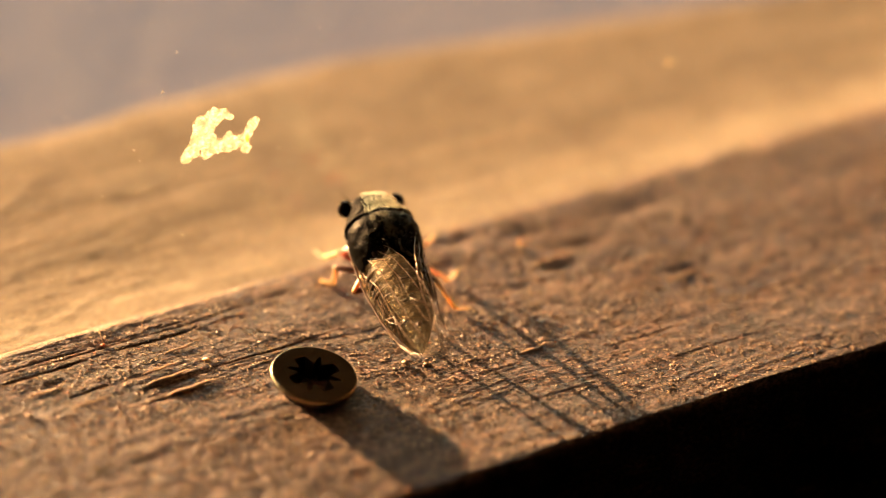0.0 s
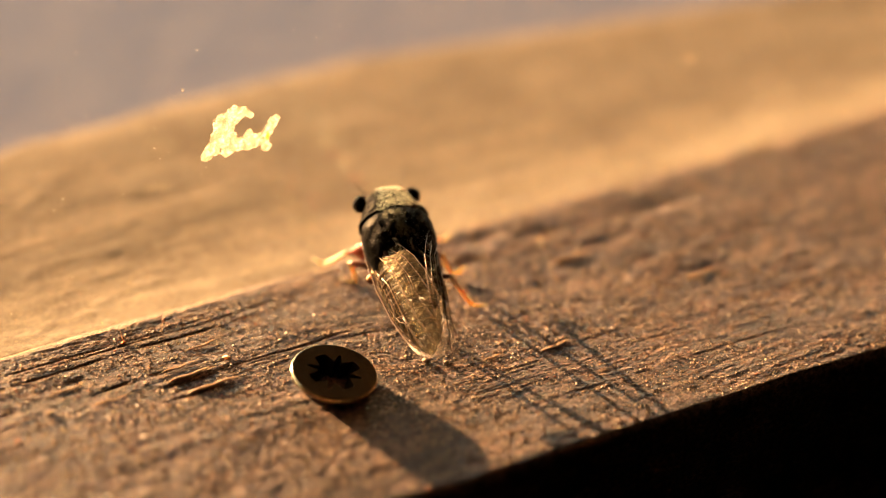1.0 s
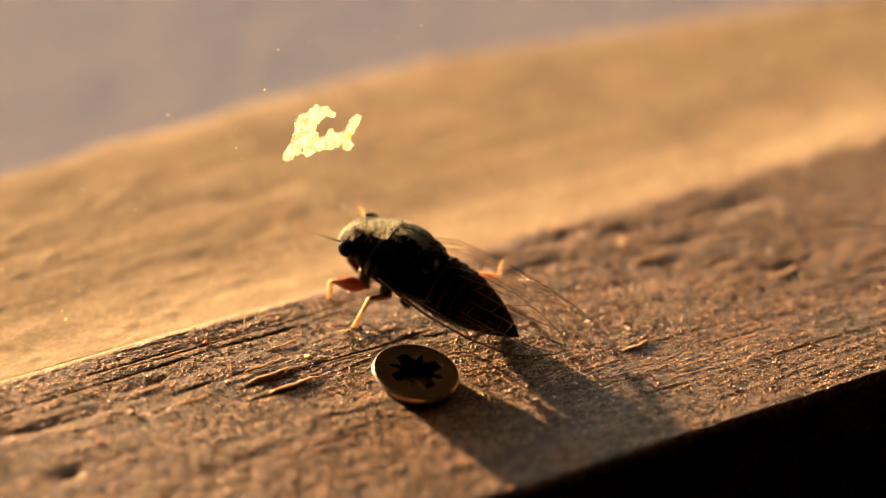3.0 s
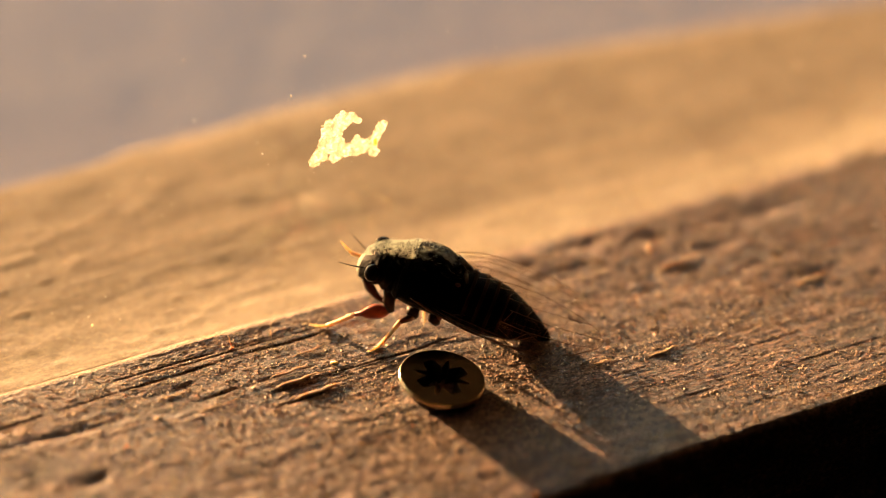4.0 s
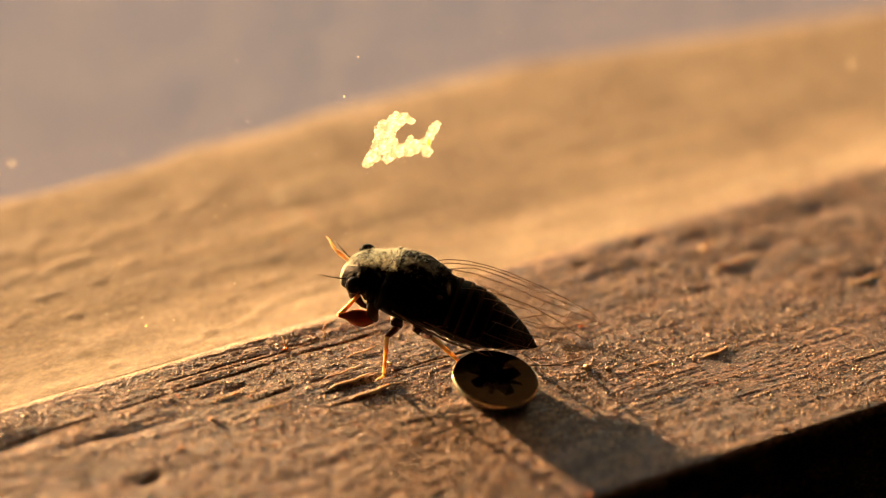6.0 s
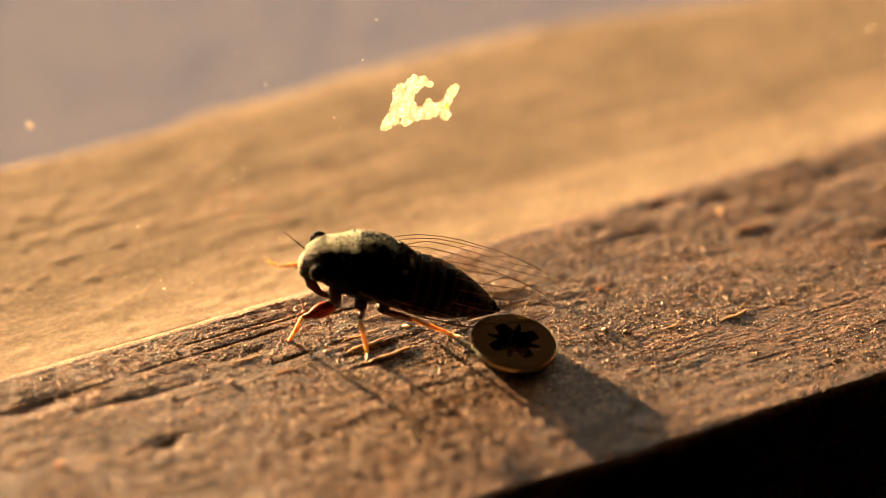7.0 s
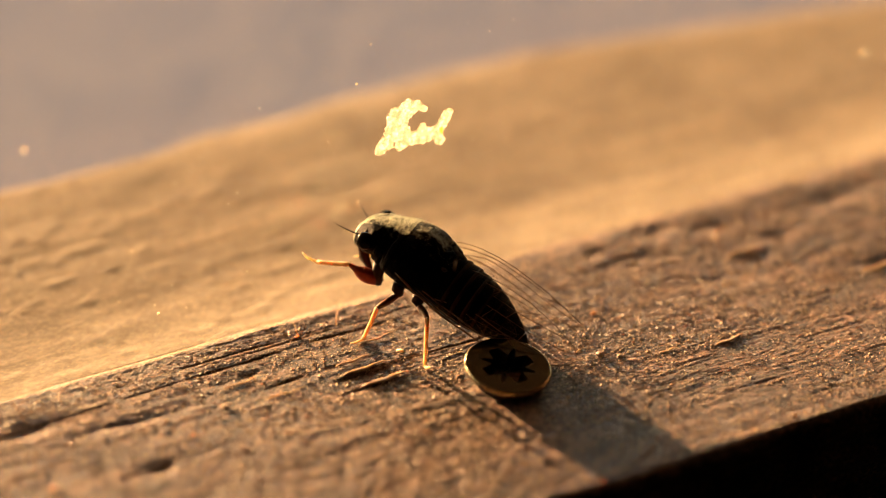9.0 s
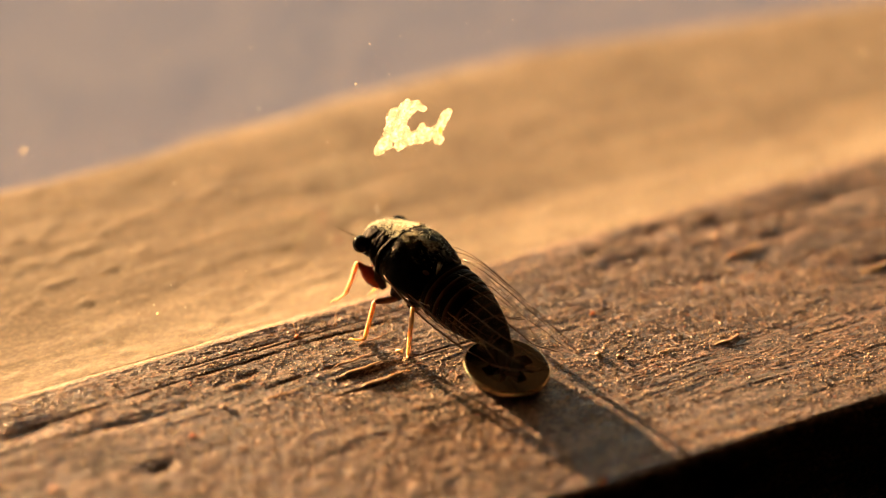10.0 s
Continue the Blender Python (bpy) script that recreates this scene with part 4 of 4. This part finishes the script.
# ---- what moves ----
# seconds, place in millimetres, heading, rise of the head, lean
BODY = [(0, 9.32, -9.85, 5.66, 78.3, 15.6, 0.5), (0.5, 9.61, -8.82, 5.62, 73.7, 12.3, -3.7), (1, 8.86, -9.39, 5.56, 76.8, 18.7, -2.8), (1.3, 8.45, -8.40, 5.37, 81.6, 14.2, -4.7),
        (1.5, 7.39, -8.60, 5.19, 88.1, 16.6, -3.2), (1.8, 6.54, -7.74, 5.20, 96.7, 15.6, -1.1), (2, 6.57, -7.73, 5.12, 101.9, 18.6, -2.7), (2.5, 5.71, -6.96, 4.86, 107.6, 17.8, -3.7),
        (2.7, 4.63, -6.60, 4.56, 117.0, 18.6, -2.8), (3.8, 3.63, -8.39, 3.90, 136.6, 17.3, 1.3), (4.2, 2.82, -7.81, 4.50, 144.5, 19.9, 1.4), (4.6, 1.05, -7.25, 4.60, 144.1, 16.4, -3.6)]
BODY += [(5, -1.82, -6.39, 4.69, 147.3, 16.5, -4.0), (5.5, -4.18, -6.16, 4.93, 145.9, 15.5, -4.7), (5.7, -2.99, -7.25, 5.03, 138.4, 17.2, -5.6), (6.8, -7.92, -8.32, 5.37, 156.3, 17.9, -3.1),
         (7.2, -9.57, -6.15, 4.87, 152.2, 17.3, -0.8), (7.6, -8.27, -5.31, 4.99, 144.1, 17.9, 6.9), (8, -5.83, -5.25, 5.05, 137.9, 23.8, 7.6), (8.5, -4.32, -5.67, 4.91, 136.5, 25.6, 7.6),
         (8.8, -3.31, -6.11, 5.30, 129.2, 27.5, 8.4), (9, -3.36, -6.18, 5.23, 127.0, 24.0, 6.9), (9.2, -3.55, -6.45, 4.93, 118.4, 10.0, 0.8), (9.5, -3.84, -6.20, 4.94, 109.0, 12.8, 1.4), (10, -3.84, -6.20, 4.94, 109.0, 12.8, 1.4)]
# ankles: seconds, place in millimetres
FEET = {
        ("front", 1): [(0, 8.1, 1.5, 0.3), (0.5, 7.1, 1.5, 0.3), (1, 5.9, 0.9, 0.3), (1.3, 5.2, 0.1, 0.4), (1.5, 5.1, -0.0, 0.3), (1.8, 3.9, -1.0, 4.1), (2, 2.6, 1.5, 7.5), (2.5, -0.3, 0.5, 0.3),
            (2.7, -0.4, 0.4, 0.3), (3.8, -6.9, -2.7, 0.3), (4.2, -6.6, -2.5, 0.3), (4.6, -7.6, -1.6, 0.3), (5, -13.4, -3.3, 0.3), (5.5, -12.7, -3.8, 0.3), (5.7, -8.6, -4.8, 4.4), (6.8, -18.4, -5.1, 0.3),
            (7.2, -18.1, -4.7, 0.3), (7.6, -19.4, -1.8, 0.3), (8, -15.4, -0.4, 0.3), (8.5, -12.6, 0.2, 0.3), (8.8, -12.6, 0.3, 0.3), (9, -12.7, 0.0, 6.0), (9.2, -10.9, 0.5, 0.3), (9.5, -8.9, -1.6, 2.4), (10, -10.2, -0.9, 2.4)],
        ("middle", 1): [(0, 7.2, -2.9, 0.3), (0.5, 7.4, -2.9, 0.3), (1, 7.3, -2.9, 0.3), (1.3, 6.0, -2.6, 0.3), (1.5, 3.5, -2.5, 0.3), (1.8, 0.3, -3.2, 0.3), (2, 0.7, -3.3, 0.3), (2.5, -0.7, -2.7, 0.3),
            (2.7, -2.1, -4.8, 0.3), (3.8, -3.6, -6.7, 0.3), (4.2, -3.6, -9.0, 0.3), (4.6, -4.1, -9.2, 0.3), (5, -4.6, -9.5, 0.3), (5.5, -10.1, -8.9, 0.3), (5.7, -9.7, -8.8, 0.3), (6.8, -11.2, -11.5, 0.3),
            (7.2, -15.3, -8.1, 0.3), (7.6, -14.9, -5.5, 0.3), (8, -14.5, -5.3, 0.3), (8.5, -12.7, -4.5, 0.3), (8.8, -11.0, -5.2, 0.3), (9.2, -10.4, -5.3, 0.3), (9.5, -10.0, -6.0, 0.3), (10, -10.6, -5.4, 0.3)],
        ("hind", 1): [(0, 7.8, -9.2, 0.4), (0.5, 7.4, -8.8, 0.3), (1, 6.5, -8.9, 0.3), (1.3, 5.7, -8.0, 0.3), (1.5, 4.9, -6.6, 0.3), (1.8, 2.1, -8.5, 0.3), (2, 2.6, -8.6, 0.3), (2.5, 2.2, -9.2, 0.3),
            (2.7, 2.6, -8.5, 0.3), (3.8, 0.9, -11.0, 0.3), (4.2, 1.0, -10.8, 0.3), (4.6, 0.1, -10.3, 0.3), (5, -2.6, -10.0, 0.3), (5.5, -2.7, -9.7, 0.3), (5.7, -2.9, -10.3, 0.3), (6.8, -3.8, -10.8, 0.3),
            (7.2, -7.3, -11.6, 0.3), (7.6, -7.7, -11.9, 0.3), (8, -7.9, -11.3, 0.3), (8.5, -7.7, -11.9, 0.3), (8.8, -7.8, -12.0, 0.3), (9.2, -7.7, -11.3, 0.3), (9.5, -8.7, -9.7, 0.3), (10, -8.3, -9.5, 0.3)],
        ("front", -1): [(0, 19.6, -1.1, 0.3), (0.5, 19.4, -1.0, 0.4), (1, 19.4, -0.9, 0.3), (1.3, 16.6, -1.6, 0.3), (1.5, 15.5, -1.0, 0.3), (1.8, 9.5, 0.6, 7.3), (2, 8.8, 0.9, 8.2), (2.5, 5.8, 1.1, 6.2),
            (2.7, 4.2, 1.0, 6.2), (3.8, -3.0, 0.0, 6.1), (4.2, -3.1, -1.8, 5.9), (4.6, -8.0, 0.8, 0.3), (5, -9.5, -1.9, 2.5), (5.5, -12.6, -0.4, 3.7), (5.7, -8.5, 2.1, 9.4), (6.8, -16.9, -4.1, 3.4),
            (7.2, -17.0, 1.8, 7.9), (7.6, -15.5, 0.6, 3.9), (8, -12.8, 2.4, 7.9), (8.5, -9.8, 2.1, 9.0), (8.8, -7.5, 0.5, 7.8), (9.2, -7.3, -0.5, 2.4), (9.5, -6.6, -0.3, 2.1), (10, -6.6, -0.3, 2.1)],
        ("middle", -1): [(0, 16.8, -7.1, 0.3), (0.5, 16.7, -7.1, 0.3), (1, 15.6, -6.0, 0.3), (1.3, 15.4, -5.9, 0.3), (1.5, 15.1, -6.1, 0.3), (1.8, 11.0, -4.6, 0.3), (2, 10.7, -4.3, 0.3), (2.5, 9.5, -3.2, 0.3),
            (2.7, 7.7, -2.2, 0.3), (3.8, 4.6, -3.4, 0.3), (4.2, 3.1, -2.7, 0.3), (4.6, 1.4, -2.2, 0.3), (5, -1.7, -1.1, 0.3), (5.5, -3.9, -0.9, 0.3), (5.7, -2.0, -2.2, 0.3), (6.8, -8.5, -2.8, 0.3),
            (7.2, -9.8, -0.5, 0.3), (7.6, -7.9, 0.4, 0.3), (8, -5.2, -0.5, 0.3), (8.5, -3.5, -0.9, 0.3), (8.8, -1.8, -1.6, 0.3), (9.2, -1.0, -2.4, 0.3), (9.5, -0.5, -2.7, 0.3), (10, -0.5, -2.7, 0.3)],
        ("hind", -1): [(0, 15.1, -11.4, 0.3), (0.5, 15.0, -10.9, 0.3), (1, 14.9, -11.1, 0.3), (1.3, 14.5, -11.5, 0.3), (1.5, 14.5, -11.3, 0.3), (1.8, 11.6, -8.4, 0.3), (2, 11.7, -8.0, 0.3), (2.5, 13.7, -7.9, 0.3),
            (2.7, 13.0, -7.8, 0.3), (3.8, 7.5, -5.9, 0.3), (4.2, 6.2, -4.7, 0.3), (4.6, 4.6, -4.3, 0.3), (5, 1.7, -3.0, 0.3), (5.5, -0.6, -2.9, 0.3), (5.7, 1.0, -4.6, 0.3), (6.8, -5.0, -4.1, 0.3),
            (7.2, -6.3, -2.1, 0.3), (7.6, -4.7, -1.7, 0.3), (8, -2.4, -2.8, 0.3), (8.5, -0.8, -3.3, 0.3), (8.8, 0.5, -4.2, 0.3), (9.2, 1.0, -5.8, 0.3), (9.5, 0.9, -6.3, 0.3), (10, 0.9, -6.3, 0.3)]}
# by side: seconds; sweep from the body, lift of the tip, tilt of the blade
WING = {1: [(0.0, -5, 5, 40), (1.0, -5, 7, 39), (1.3, -5, 7, 38), (1.5, -4, 5, 37), (1.8, -2, -3, 36), (2.7, -3, -4, 33), (3.8, -4, -4, 31), (10.0, -3, -4, 31)],
        -1: [(0.0, -7, 2, 56), (1.0, -7, 2, 56), (1.5, -5, 0, 58), (1.8, -2, -3, 60), (2.7, 3, -5, 64), (3.8, 5, -9, 70), (6.8, 5, -9, 70), (8.5, 4, -9, 70), (10.0, 0, -7, 64)]}


def along(rows, t):
    """The values of rows at t seconds, eased from row to row."""
    ts = [r[0] for r in rows]
    return [float(np.interp(t, ts, [r[i] for r in rows])) for i in range(1, len(rows[0]))]


def body_pose(row):
    _, x, y, z, heading, rise, lean = row
    return pose(x * MM, y * MM, z * MM, lean, -rise, heading)


def motions():
    walk(BUG, [(r[0], body_pose(r)) for r in BODY])
    for (leg, s_), (thigh, shin) in LIMB_PARTS.items():
        a, b = LEG_LENGTHS[leg]
        thigh_rows, shin_rows = [], []
        hip = Vector((HIPS[leg][0], s_ * HIPS[leg][1], HIPS[leg][2]))
        pole = {"front": Vector((0.9, s_ * 0.5, 0.5)), "middle": Vector((0.35, s_ * 0.9, 0.5)), "hind": Vector((-0.5, s_ * 0.8, 0.6))}[leg]
        for r in BODY:
            foot = body_pose(r).inverted() @ (Vector(along(FEET[leg, s_], r[0])) * MM) / MM
            reach = foot - hip
            d = min(max(reach.length, abs(a - b) + 0.3), (a + b) * 0.985)
            way = reach.normalized()
            bend = math.acos(max(-1, min(1, (a * a + d * d - b * b) / (2 * a * d))))
            side = (pole - way * pole.dot(way)).normalized()
            x_axis = way * math.cos(bend) + side * math.sin(bend)
            y_axis = way.cross(side).normalized()
            z_axis = x_axis.cross(y_axis)
            m = Matrix((x_axis, y_axis, z_axis)).transposed().to_4x4()
            m.translation = hip * MM
            knee = math.acos(max(-1, min(1, (a * a + b * b - d * d) / (2 * a * b))))
            thigh_rows.append((r[0], m))
            down = x_axis.cross(y_axis).dot(side) < 0
            shin_rows.append((r[0], pose(a * MM, 0, 0, 0, (180 - math.degrees(knee)) * (1 if not down else -1), 0)))
        walk(thigh, thigh_rows)
        walk(shin, shin_rows)
    for s_, (wing, back) in WING_PARTS.items():
        rows = [(t, (sweep, lift, tilt)) for t, sweep, lift, tilt in WING[s_]]
        walk(wing, [(t, pose(2.7 * MM, s_ * 3.15 * MM, -0.2 * MM, -s_ * tilt, lift, -s_ * sweep)) for t, (sweep, lift, tilt) in rows])
        walk(back, [(t, pose(1.4 * MM, s_ * 2.95 * MM, -0.2 * MM, -s_ * (tilt + 2), lift, -s_ * (sweep + 2))) for t, (sweep, lift, tilt) in rows])


build_setting()
build_crust()
build_specks()
build_screw()
build_bits()
BUG, LIMB_PARTS, WING_PARTS = build_cicada()
motions()
